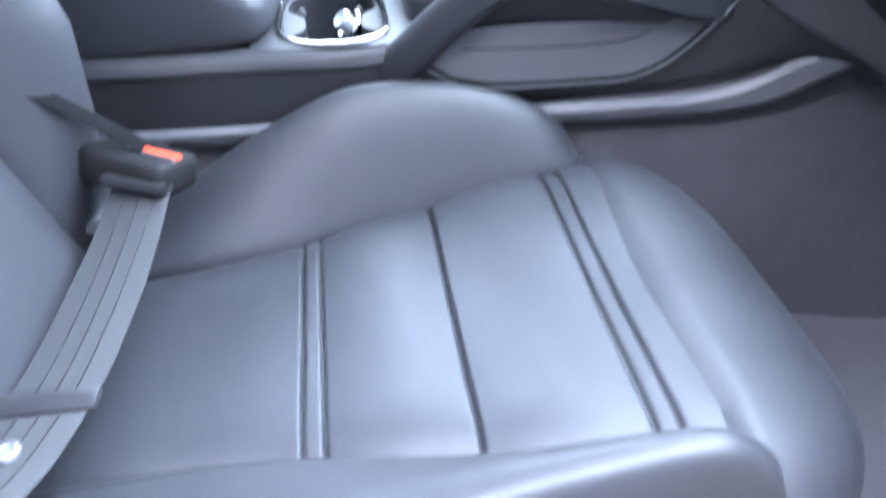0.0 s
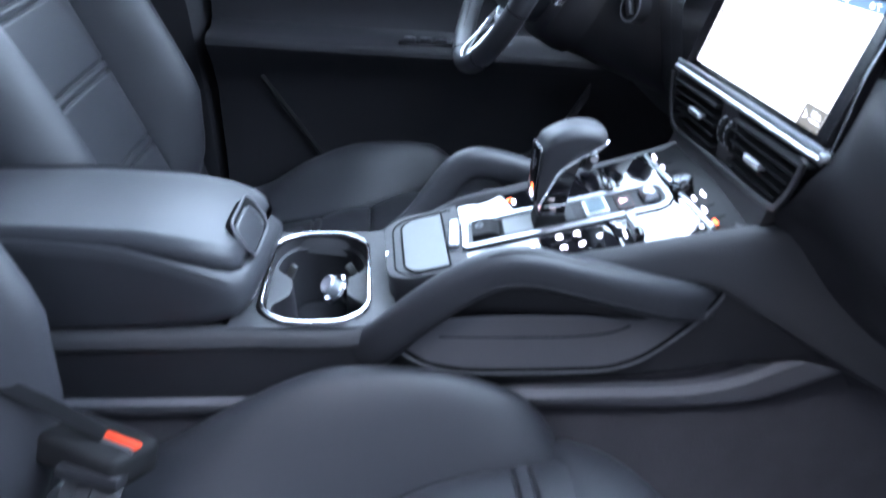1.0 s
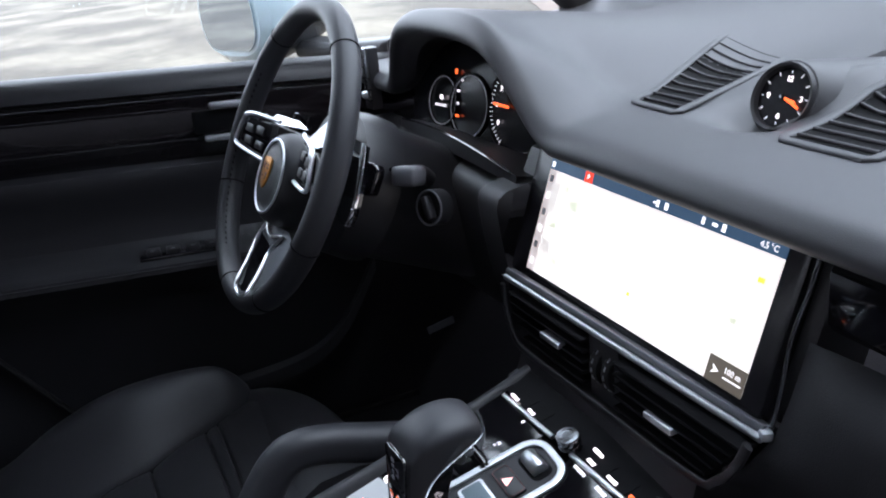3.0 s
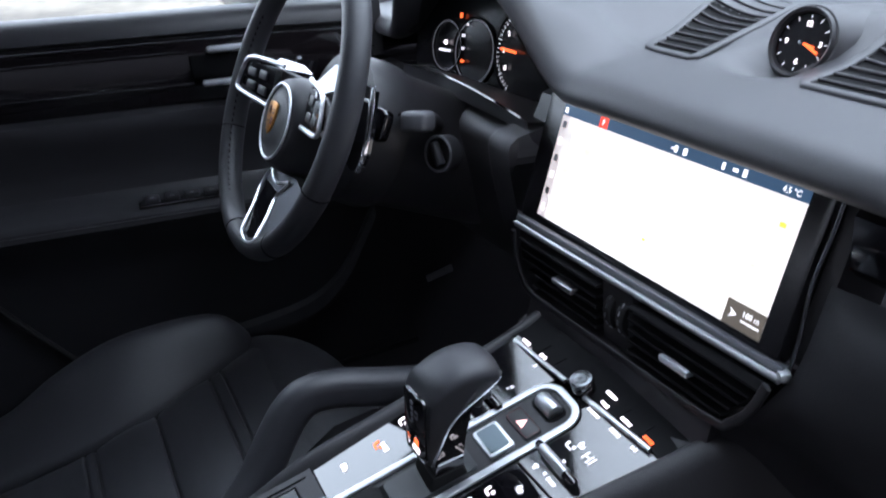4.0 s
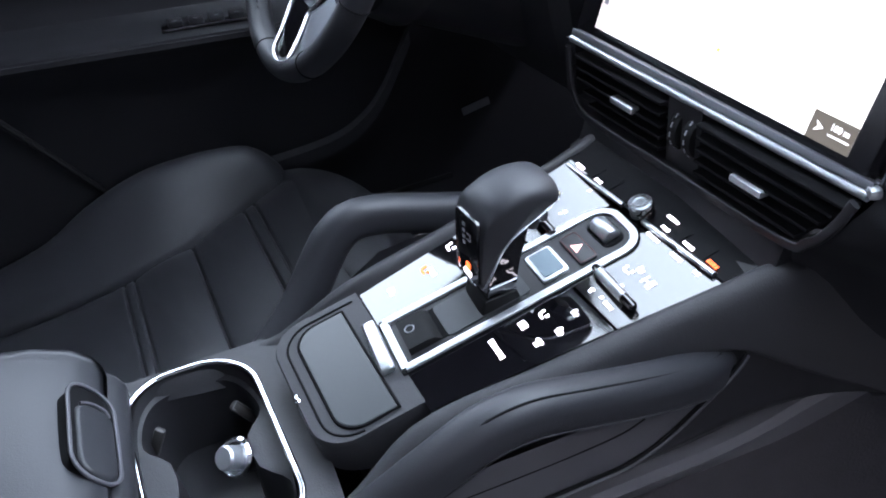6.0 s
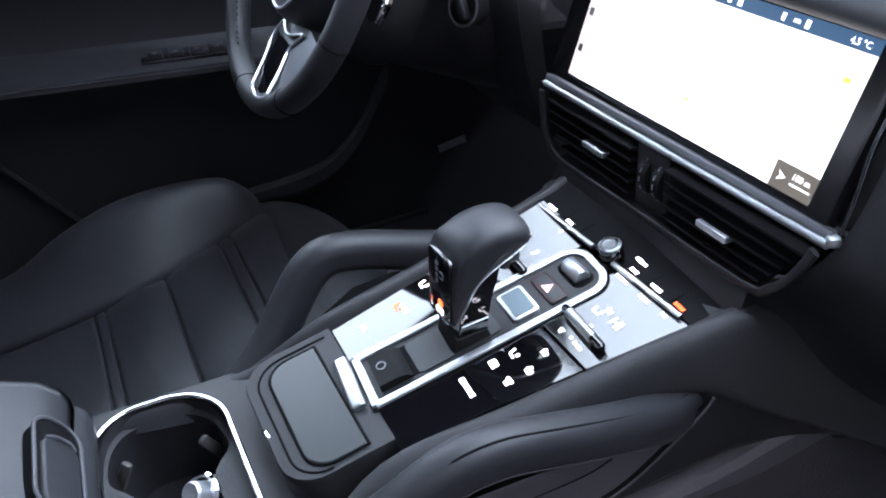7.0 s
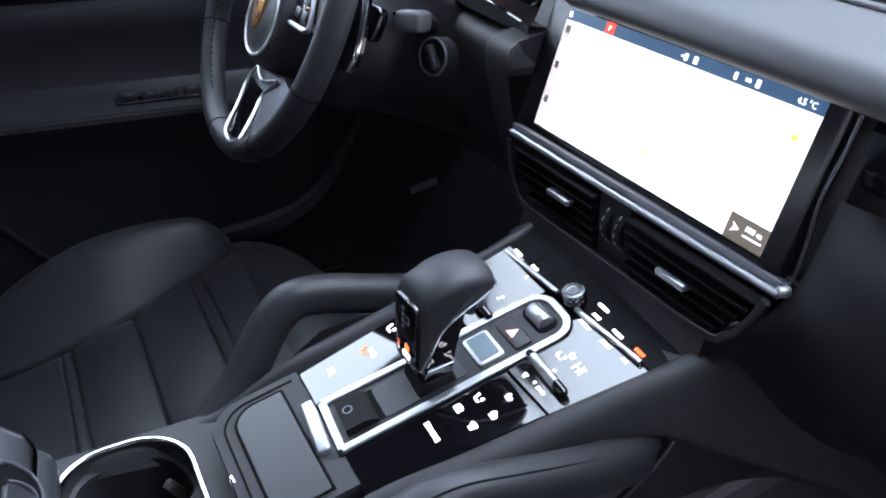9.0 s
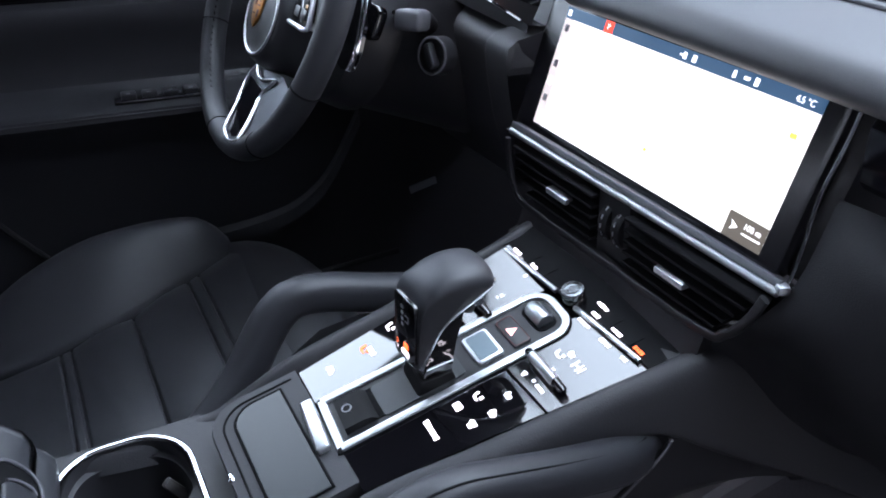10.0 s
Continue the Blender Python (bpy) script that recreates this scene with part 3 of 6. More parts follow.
part("speaker_mesh", moved(prism(rrect(0.10, 0.075, 0.02), 0, 0.003, 0.001), pose(0.700, 0.020, 1.1530, 0, -8, 0)), RUBBER, dash, "fine perforated speaker cover")

# instruments
cluster_m = frame_of((0.462, HOOD_Y + 0.030, 1.112), (0.22, -1, 0), (0.25, 0, 0.96))
cluster = thing("instrument_cluster", (0.47, HOOD_Y, 1.05), "dark instrument cluster with round lit dials under a cowl", "instruments")
part("cluster_panel", moved(prism(rrect(0.290, 0.150, 0.06, 8), -0.012, -0.004, 0.002), cluster_m @ pose(-0.025, -0.004, 0)), DIAL, cluster, "black instrument panel")
DIALS = ((0.064, -0.004, 0.056), (-0.035, -0.012, 0.042), (-0.095, -0.010, 0.034))
for x, y, r in DIALS:
    tube = part("dial_tube", moved(lathe(((r - 0.001, -0.004), (r + 0.001, -0.004), (r + 0.0012, -0.001), (r, 0.0), (r - 0.0012, -0.001)), 40, False), cluster_m @ pose(x, y, 0)), DIAL, cluster, "dark ring around a dial")
    if r < 0.05:
        part("lit_ring", moved(sweep([(r * 0.93 * math.cos(2 * math.pi * i / 36), r * 0.93 * math.sin(2 * math.pi * i / 36), 0.0) for i in range(36)], disc_profile(0.0005, 5), ring=True), cluster_m @ pose(x, y, -0.002)), RING, tube, "thin pale lit ring")
for k in range(-4, 26):
    a = radians(215 - 6.2 * k)
    part("scale_mark", moved(rbox(0.0055 if k % 4 == 0 else 0.0035, 0.0006, 0.0005, 0), cluster_m @ pose(0.064 + 0.049 * math.cos(a), -0.004 + 0.049 * math.sin(a), 0.0, 0, 0, math.degrees(a))), ICON_DIM, cluster)
for text, deg in (("0", 212), ("1", 180), ("2", 148), ("3", 116), ("4", 84)):
    part("scale_numeral", words(text, 0.0080, cluster_m @ pose(0.064 + 0.038 * math.cos(radians(deg)), -0.004 + 0.038 * math.sin(radians(deg)), 0.0)), ICON, cluster, "white scale numeral")
part("needle", moved(rbox(0.030, 0.0030, 0.001, 0.0006), cluster_m @ pose(0.039, -0.003, 0.004, 0, 0, -4)), AMBER, cluster, "orange-red needle")
part("warning_light", moved(rbox(0.005, 0.006, 0.0006, 0.002), cluster_m @ pose(-0.066, 0.030, 0.0)), AMBER, cluster, "red warning light")
part("warning_light", moved(rbox(0.008, 0.003, 0.0006, 0.001), cluster_m @ pose(-0.055, -0.026, 0.0)), AMBER, cluster, "red warning light")
part("readout", words("45", 0.0085, cluster_m @ pose(-0.095, -0.006, 0.0)), ICON, cluster, "white digital readout")
part("readout_bar", moved(rbox(0.026, 0.003, 0.0005, 0), cluster_m @ pose(-0.095, -0.016, 0.0)), ICON_DIM, cluster, "line of small grey print")
for y, w in ((0.020, 0.006), (0.006, 0.010), (-0.010, 0.008)):
    part("scale_bar", moved(rbox(w * 0.7, 0.0028, 0.0005, 0), cluster_m @ pose(-0.058 + 60 * y * y * 0.3, y, 0.0)), ICON_DIM, cluster)

# ---- touchscreen and air vents ----
screen_m = frame_of((0.4111, 0.0068, 1.0445), (0.050, -0.9987, 0), (0.0375, 0.0018, 0.1005))
SW, SH = 0.2895, 0.1105


def glow_plane(x, y, w, h, z):
    return moved(rbox(w, h, 0.0004, 0), screen_m @ pose(x, y, z))


MAP = material("map_white", (1.0, 0.975, 0.92), 0.4, glow=SCREEN * 0.335)
ROADS = material("map_grey", (0.84, 0.83, 0.78), 0.4, glow=SCREEN * 0.30)
HEADER = material("screen_navy", (0.030, 0.075, 0.135), 0.4, glow=SCREEN * 0.35)
SIDEBAR = material("screen_grey", (0.62, 0.57, 0.55), 0.4, glow=SCREEN * 0.32)
TAG = material("screen_brown", (0.16, 0.14, 0.11), 0.4, glow=SCREEN * 0.18)
S_TEXT = material("screen_text", (0.95, 0.97, 1.0), 0.4, glow=SCREEN * 0.6)
S_RED = material("screen_red", (0.85, 0.05, 0.02), 0.4, glow=SCREEN * 0.55)
S_YELLOW = material("screen_yellow", (0.95, 0.80, 0.05), 0.4, glow=SCREEN * 0.7)
S_PALE = material("screen_map_park", (0.78, 0.88, 0.66), 0.4, glow=SCREEN * 0.30)
display = thing("touchscreen", (0.42, 0.0, 0.98), "wide lit touchscreen showing a pale map", "touchscreen")
part("glass", moved(prism(rrect(0.336, 0.142, 0.012, 5), -0.014, -0.0006, 0.002), screen_m @ pose(-0.006, 0.002, 0)), DIAL, display, "glossy black glass front")
part("map_view", glow_plane(0.0060, -0.0050, SW - 0.0125, SH - 0.010, 0), MAP, display, "white lit map")
part("status_bar", glow_plane(0, SH / 2 - 0.005, SW, 0.010, 0.0001), HEADER, display, "navy status bar")
part("side_bar", glow_plane(-SW / 2 + 0.0063, -0.005, 0.0126, SH - 0.010, 0.0001), SIDEBAR, display, "grey icon column")
part("scale_box", glow_plane(SW / 2 - 0.0180, -SH / 2 + 0.0095, 0.0360, 0.0190, 0.0004), TAG, display, "dark map scale box")
part("scale_text", words("100 m", 0.0062, screen_m @ pose(SW / 2 - 0.0120, -SH / 2 + 0.0125, 0.0010), 0.0001), S_TEXT, display, "white lettering")
part("scale_bar", glow_plane(SW / 2 - 0.0110, -SH / 2 + 0.0072, 0.017, 0.0009, 0.001), S_TEXT, display)
arrow = bmesh.new()
arrow.faces.new([arrow.verts.new(screen_m @ Vector((SW / 2 - 0.0300 + a * 0.8, -SH / 2 + 0.0095 + b * 0.8, 0.0008))) for a, b in ((0.007, 0), (-0.002, 0.0045), (0.001, 0), (-0.002, -0.0045))])
part("north_arrow", arrow, S_TEXT, display, "white arrow")
part("red_tile", glow_plane(-0.0820, SH / 2 - 0.0050, 0.0115, 0.0100, 0.0004), S_RED, display, "red status tile")
part("tile_sign", words("P", 0.0065, screen_m @ pose(-0.0820, SH / 2 - 0.0050, 0.0010), 0.0001), S_TEXT, display)
part("temperature", words("4.5 °C", 0.0062, screen_m @ pose(SW / 2 - 0.0150, SH / 2 - 0.0055, 0.0008), 0.0001), S_TEXT, display, "white temperature reading")
for x, w, h in ((-0.1405, 0.005, 0.006), (0.0105, 0.006, 0.0018), (0.0135, 0.004, 0.0065), (0.0240, 0.0050, 0.0065), (0.0655, 0.0035, 0.0065), (0.0775, 0.0065, 0.0028), (0.0868, 0.0045, 0.0070)):
    part("status_icon", glow_plane(x, SH / 2 - 0.005, w * 0.8, h * 0.8, 0.0004), S_TEXT, display)
for i in range(6):
    part("side_icon", glow_plane(-SW / 2 + 0.0063, SH / 2 - 0.0185 - 0.0165 * i, 0.0055, 0.0065, 0.0004), S_TEXT if i % 2 else PRINT, display)
part("map_marker", glow_plane(0.0083, -0.0284, 0.0032, 0.0026, 0.0004), S_YELLOW, display, "small yellow map marker")
part("map_marker", glow_plane(0.1315, 0.0263, 0.0055, 0.0035, 0.0004), S_YELLOW, display, "small yellow map marker")
for x, y, w, h in ((-0.128, 0.020, 0.012, 0.030), (-0.105, 0.030, 0.030, 0.0010), (-0.112, 0.012, 0.0010, 0.040), (-0.060, 0.018, 0.060, 0.0008), (-0.020, -0.020, 0.0008, 0.050), (0.040, 0.004, 0.070, 0.0008), (0.085, -0.012, 0.0008, 0.045), (-0.122, -0.026, 0.018, 0.012), (0.060, -0.034, 0.050, 0.0008)):
    part("map_street", glow_plane(x, y, w, h, 0.0003), ROADS, display)
for x, y, w, h in ((-0.118, -0.004, 0.010, 0.006), (-0.094, 0.020, 0.012, 0.008), (-0.112, 0.032, 0.008, 0.005), (-0.085, -0.012, 0.006, 0.004), (-0.102, -0.036, 0.009, 0.005), (0.118, -0.008, 0.007, 0.004)):
    part("map_park", glow_plane(x, y, w, h, 0.0004), S_PALE, display, "pale green patch on the map")
def strip_path(dx, dz):
    return [(0.369 + dx + 0.0872 * (0.158 - y), y, 0.9865 + dz - 0.0155 * (0.158 - y)) for y in [0.160 - 0.325 * i / 20 for i in range(21)]]


part("screen_strip", sweep(strip_path(0.0017, 0.0020), rrect(0.0104, 0.0060, 0.0008, 4), (0.45, 0, 1)), LEDGE, display, "grey satin ledge under the screen")
part("strip_bead", sweep(strip_path(-0.0030, -0.0029), disc_profile(0.0034, 16), (0.45, 0, 1)), SATIN, display, "bright bead along the ledge")
part("strip_tip", moved(rbox(0.009, 0.012, 0.0080, 0.003), pose(0.3965, -0.1655, 0.9822, 0, 0, -25)), SATIN, display, "rounded end of the strip")
part("edge_strip", sweep(smooth_path([(0.437, -0.1640, 1.104), (0.428, -0.1635, 1.075), (0.417, -0.1625, 1.045), (0.408, -0.1660, 1.015), (0.402, -0.1675, 0.994), (0.399, -0.1670, 0.986)]), rrect(0.0014, 0.0030, 0.0006, 3), (0, 1, 0)), DARK_METAL, display, "thin dark metal trim down the side")
part("back_housing", moved(rbox(0.36, 0.13, 0.06, 0.01), screen_m @ pose(-0.005, 0.0, -0.046)), PLASTIC, display, "black housing behind the glass")


def stack(y, z, d=0.0):
    """A point on the front of the centre stack, d towards the rear."""
    return (0.374 - 0.060 * y - d, y, z)


VENT = ((0.158, 0.978), (0.155, 0.950), (0.146, 0.929), (0.124, 0.9175), (0.02, 0.919), (-0.114, 0.922), (-0.140, 0.933), (-0.157, 0.955), (-0.168, 0.980))
vents = thing("air_vents", (0.40, 0, 0.91), "pair of black slatted air vents under the screen", "air vent")
edge = [Vector(stack(y, z, 0.004)) for y, z in VENT]
part("vent_frame", sweep(smooth_path(edge, 5), rrect(0.0075, 0.004, 0.0016, 3), (1, 0, 0)), PLASTIC, vents, "black vent surround")
part("vent_cheek", loft([[stack(y, z, d) for y, d in ((0.166, -0.024), (0.166, 0.001), (0.150, 0.001), (0.150, -0.024))] for z in (0.930, 0.984)]), PLASTIC, vents, "black end of the vent")
# thin sheet whose near-black colour gives the shade inside the duct
part("vent_shade", loft([[stack(y, z, -0.022) for y, z in VENT], [stack(y, z, -0.026) for y, z in VENT]]), GROOVE, vents, "near-black sheet for the shade of the duct behind the slats")
for s, y0, y1 in ((1, 0.149, 0.022), (-1, -0.022, -0.154)):
    for i in range(5):
        z = 0.931 + 0.0102 * i
        cut = 0.024 * max(0, 1 - i / 2.5)
        a, b = (y0 - cut, y1) if s > 0 else (y0, y1 + 0.034 * max(0, 1 - i / 4.0) - 0.008)
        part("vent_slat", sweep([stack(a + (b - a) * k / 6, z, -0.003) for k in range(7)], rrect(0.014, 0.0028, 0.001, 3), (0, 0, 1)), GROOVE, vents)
for y, z in ((0.070, 0.953), (-0.081, 0.949)):
    part("vent_tab", moved(rbox(0.009, 0.032, 0.0060, 0.0015), pose(*stack(y, z, 0.0035), 0, 0, 3.4)), SATIN, vents, "satin aluminium vent slider")
part("centre_divider", loft([[stack(y, z, d) for y, d in ((0.020, -0.018), (0.020, -0.003), (-0.020, -0.003), (-0.020, -0.018))] for z in (0.921, 0.982)]), PLASTIC, vents, "black divider between the vents")
for y in (0.008, -0.009):
    wheel_m = Matrix.Translation(stack(y, 0.952, -0.015)) @ pose(0, 0, 0, 90, 0, 3.4)
    roller = part("thumbwheel", moved(lathe(((0, -0.005), (0.0185, -0.005), (0.0195, -0.003), (0.0195, 0.003), (0.0185, 0.005), (0, 0.005)), 30), wheel_m), RUBBER, vents, "ribbed black vent thumbwheel")
    for k in range(5):
        a = radians(180 + 24 * (k - 2))
        part("rib", moved(rbox(0.0012, 0.0042, 0.0010, 0), wheel_m @ pose(0.0196 * math.cos(a), 0.0196 * math.sin(a), 0, 0, 0, math.degrees(a))), PRINT, roller)
part("stack_base", loft([[stack(y, 0.921, 0.004), stack(y, 0.906, 0.008), stack(y, 0.897, 0.012), stack(y, 0.893, 0.022), stack(y, 0.88, 0.022), stack(y, 0.88, -0.03), stack(y, 0.921, -0.03)] for y in [0.128 - 0.25 * i / 12 for i in range(13)]]), PLASTIC, vents, "black sill under the vents")


# ---- centre console ----
LEAN_N = Vector((-0.2145, -0.0585, 0.9749))


def deck(x, y, h=0.0):
    """A point on the switch panel, which slopes up forwards and towards the driver, h above it."""
    return Vector((x, y, 0.8194 + 0.22 * x + 0.06 * y)) + LEAN_N * h


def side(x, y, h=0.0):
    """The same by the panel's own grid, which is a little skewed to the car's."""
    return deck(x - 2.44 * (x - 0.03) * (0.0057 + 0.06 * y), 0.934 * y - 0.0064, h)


def deck_pose(x, y, h=0.0, turn=0.0, on=None):
    """Reads from the rear seats: local x to the car's right, local y forwards along the slope."""
    return frame_of((on or deck)(x, y, h), (0.03, -1, -0.053), (1, 0, 0.22)) @ pose(0, 0, 0, 0, 0, turn)


def swell(x, y):
    """The front pair of panels lies a little rounder across than the rear pair."""
    return (0.085 if y > 0 else 0.020) * (y - math.copysign(0.065, y)) if x > 0.2548 - 0.05 * y else 0.0


console = thing("centre_console", (0, 0, 0.45), "black leather centre console with gloss switch panel", "centre console")
SIDE = (
    # x, then y and z of: inner lip, rail top, rail shoulder, upper side, ledge, under ledge, foot
    (-0.55, 0.095, 0.780, 0.102, 0.796, 0.116, 0.794, 0.122, 0.782, 0.123, 0.735, 0.121, 0.722, 0.112, 0.716, 0.112, 0.44),
    (-0.10, 0.095, 0.780, 0.102, 0.797, 0.116, 0.795, 0.122, 0.783, 0.123, 0.735, 0.121, 0.722, 0.112, 0.716, 0.112, 0.44),
    (0.03, 0.085, 0.780, 0.098, 0.800, 0.114, 0.798, 0.120, 0.785, 0.121, 0.737, 0.120, 0.725, 0.111, 0.718, 0.112, 0.44),
    (0.10, 0.080, 0.828, 0.088, 0.842, 0.103, 0.836, 0.112, 0.812, 0.119, 0.742, 0.119, 0.730, 0.110, 0.724, 0.112, 0.44),
    (0.20, 0.089, 0.852, 0.097, 0.864, 0.112, 0.855, 0.118, 0.826, 0.119, 0.752, 0.118, 0.738, 0.109, 0.731, 0.113, 0.44),
    (0.30, 0.100, 0.874, 0.108, 0.887, 0.121, 0.878, 0.126, 0.849, 0.124, 0.765, 0.124, 0.748, 0.113, 0.742, 0.116, 0.44),
    (0.34, 0.105, 0.883, 0.113, 0.896, 0.128, 0.886, 0.136, 0.850, 0.130, 0.772, 0.128, 0.757, 0.116, 0.750, 0.118, 0.44),
    (0.38, 0.110, 0.892, 0.119, 0.904, 0.136, 0.893, 0.149, 0.826, 0.140, 0.780, 0.134, 0.766, 0.120, 0.760, 0.122, 0.44),
    (0.46, 0.130, 0.895, 0.142, 0.896, 0.160, 0.878, 0.176, 0.782, 0.164, 0.772, 0.150, 0.768, 0.130, 0.765, 0.130, 0.44),
    (0.56, 0.150, 0.850, 0.165, 0.840, 0.190, 0.815, 0.205, 0.722, 0.190, 0.712, 0.170, 0.706, 0.150, 0.70, 0.150, 0.44),
    (0.70, 0.17, 0.76, 0.19, 0.75, 0.20, 0.73, 0.21, 0.64, 0.20, 0.63, 0.19, 0.62, 0.17, 0.61, 0.17, 0.44),
)


def flank(s, low):
    """One side of the console: the padded upper part, or the darker part below its edge."""
    loops = []
    for i in range(80):
        x = -0.55 + 1.25 * i / 79
        row = between(SIDE, x)
        near = max(0.0, min(1.0, (x - 0.04) / 0.08)) if s > 0 else 0.0
        pts = [(x, s * (row[2 * k] - (0.007 * near if k < 3 else 0)), row[2 * k + 1] + (0.006 * near if k < 3 else 0)) for k in range(8)]
        y3, z3 = row[6], row[7]
        if low:
            loops.append([(x, s * (y3 - 0.012), z3 + 0.003), (x, s * (y3 - 0.005), z3 + 0.001)] + smooth_path(pts[4:7], 3))
        else:
            loops.append(smooth_path(pts[:4], 4) + [(x, s * (y3 - 0.002), z3 - 0.004), (x, s * (y3 - 0.010), z3 - 0.004)])
    return loft(loops, closed=False)


def sill_strip(s):
    """The paler padded strip along the foot of the console."""
    rows = ((-0.55, 0.122, 0.726, 0.702), (0.0, 0.122, 0.726, 0.704), (0.15, 0.122, 0.729, 0.708), (0.27, 0.125, 0.732, 0.709), (0.32, 0.128, 0.735, 0.711), (0.36, 0.133, 0.745, 0.717), (0.39, 0.139, 0.761, 0.726), (0.42, 0.147, 0.783, 0.744), (0.445, 0.154, 0.789, 0.762), (0.465, 0.159, 0.788, 0.776))
    loops = []
    for i in range(50):
        x = -0.55 + 1.015 * i / 49
        y, z1, z0 = between(rows, x)
        loops.append([(x, s * (y - 0.02), z1), (x, s * y, z1 + 0.001), (x, s * (y + 0.005), z1 - 0.006), (x, s * (y + 0.004), z0 + 0.006), (x, s * (y - 0.001), z0), (x, s * (y - 0.02), z0)])
    return loft(loops)


for s in (-1, 1):
    part("side_panel", flank(s, False), SOFT_TRIM, console, "soft black console side", 60)
    part("side_skirt", flank(s, True), PLASTIC, console, "smooth darker lower side", 60)
    part("lower_strip", sill_strip(s), POCKET, console, "dark grey padded strip")
    part("lower_panel", loft([[(x, s * (between(SIDE, x)[12] - 0.001), between(SIDE, x)[13] + 0.006), (x, s * (between(SIDE, x)[12] + 0.0015), between(SIDE, x)[13]), (x, s * (between(SIDE, x)[14] + 0.0015), between(SIDE, x)[15])] for x in [-0.55 + 1.25 * i / 60 for i in range(61)]], closed=False), CARPET, console, "carpeted lower side", 60)
    # grab handle with its pocket
    grab = smooth_path([(x, y, z) for x, y, z in ((-0.004, 0.104, 0.764), (0.028, 0.117, 0.781), (0.062, 0.130, 0.808), (0.088, 0.138, 0.841), (0.106, 0.141, 0.862), (0.127, 0.142, 0.8735), (0.158, 0.142, 0.8700), (0.200, 0.140, 0.8575), (0.250, 0.138, 0.8430), (0.300, 0.132, 0.8290), (0.330, 0.122, 0.8220), (0.350, 0.108, 0.818))], 5) if s > 0 else smooth_path([(x, s * y, z - 0.001) for x, y, z in ((0.014, 0.106, 0.768), (0.036, 0.118, 0.792), (0.066, 0.130, 0.824), (0.100, 0.138, 0.853), (0.134, 0.141, 0.873), (0.165, 0.141, 0.876), (0.200, 0.140, 0.867), (0.250, 0.138, 0.852), (0.300, 0.132, 0.8360), (0.330, 0.122, 0.8290), (0.350, 0.108, 0.824))], 5)
    handle = part("grab_handle", sweep(grab, rrect(0.032, 0.039, 0.014, 5), scale=lambda t: (1.0 - 0.30 * max(0.0, (t - 0.82) / 0.18), (1.12 - 0.17 * math.sin(math.pi * t)) * (1 - 0.25 * max(0.0, (t - 0.85) / 0.15)))), LEATHER, console, "padded black leather grab handle")
    part("handle_seam", sweep([p + Vector((0, s * 0.0075, 0.0198 - 0.0022 * math.sin(math.pi * i / 50))) for i, p in enumerate(grab)][6:-6], disc_profile(0.0010, 6)), GROOVE, handle, "seam along the top")
    part("handle_seam", sweep([p + Vector((0, s * 0.0152, -0.010)) for p in grab[3:-3]], disc_profile(0.0008, 5)), STITCH, handle, "stitched seam")
    part("pocket_panel", loft([[(x, s * y, top + 0.001), (x, s * (y + 0.002), top - 0.003), (x, s * (y + 0.002), lo), (x, s * (y - 0.005), lo - 0.002)] for x, y, lo, top in ((0.045, 0.1245, 0.790, 0.800), (0.056, 0.1245, 0.781, 0.805), (0.075, 0.1245, 0.767, 0.811), (0.11, 0.1245, 0.760, 0.814), (0.15, 0.1245, 0.759, 0.815), (0.22, 0.1245, 0.759, 0.814), (0.249, 0.126, 0.762, 0.812), (0.275, 0.127, 0.772, 0.810), (0.297, 0.128, 0.788, 0.816), (0.318, 0.130, 0.810, 0.826))], closed=False), POCKET, console, "smooth grey leather panel under the grab handle")
    part("panel_line", sweep(smooth_path([(0.085, s * 0.1262, 0.795), (0.15, s * 0.1264, 0.7935), (0.21, s * 0.1264, 0.7935), (0.245, s * 0.1280, 0.798), (0.265, s * 0.1290, 0.806)]), disc_profile(0.0008, 6)), GROOVE, console, "fold across the pocket panel")
    rim = smooth_path([(x, s * y, z) for x, y, z in ((0.022, 0.1240, 0.797), (0.045, 0.1262, 0.781), (0.075, 0.1278, 0.7625), (0.11, 0.1282, 0.7555), (0.154, 0.1282, 0.7545), (0.22, 0.1282, 0.755), (0.249, 0.1295, 0.758), (0.275, 0.1305, 0.768), (0.297, 0.1318, 0.784), (0.320, 0.1340, 0.807), (0.338, 0.1372, 0.830), (0.344, 0.1385, 0.843))])
    part("piping", sweep(rim, disc_profile(0.0018, 8)), PIPING, console, "raised grey piping round the pocket")
    part("piping_groove", sweep([p + Vector((-0.0022 * max(0.0, (p.x - 0.25) / 0.1), -s * 0.0004, 0.0032)) for p in rim], disc_profile(0.0018, 8)), GROOVE, console, "dark groove inside the piping")
    # dark sheet laid on the console side as the shade behind the handle
    part("handle_shade", loft([[(x, s * (between(SIDE, x)[6] + 0.0015), 0.801), (x, s * (between(SIDE, x)[6] + 0.0015), top)] for x, top in ((0.088, 0.806), (0.11, 0.832), (0.14, 0.850), (0.18, 0.852), (0.23, 0.838), (0.28, 0.820), (0.315, 0.804))], closed=False), PLASTIC, console, "dark sheet for the shade behind the handle")
    part("rail_line", sweep([Vector((x, s * (between(SIDE, x)[0] + 0.001 - (0.007 if s > 0 else 0)), between(SIDE, x)[1] + (0.0085 if s > 0 else 0.002))) for x in [0.115 + 0.25 * i / 14 for i in range(15)]], disc_profile(0.0014, 6)), DARK_METAL, console, "thin dark metal edge")

# cup holder
CUP = Vector((-0.046, -0.002, 0.798))


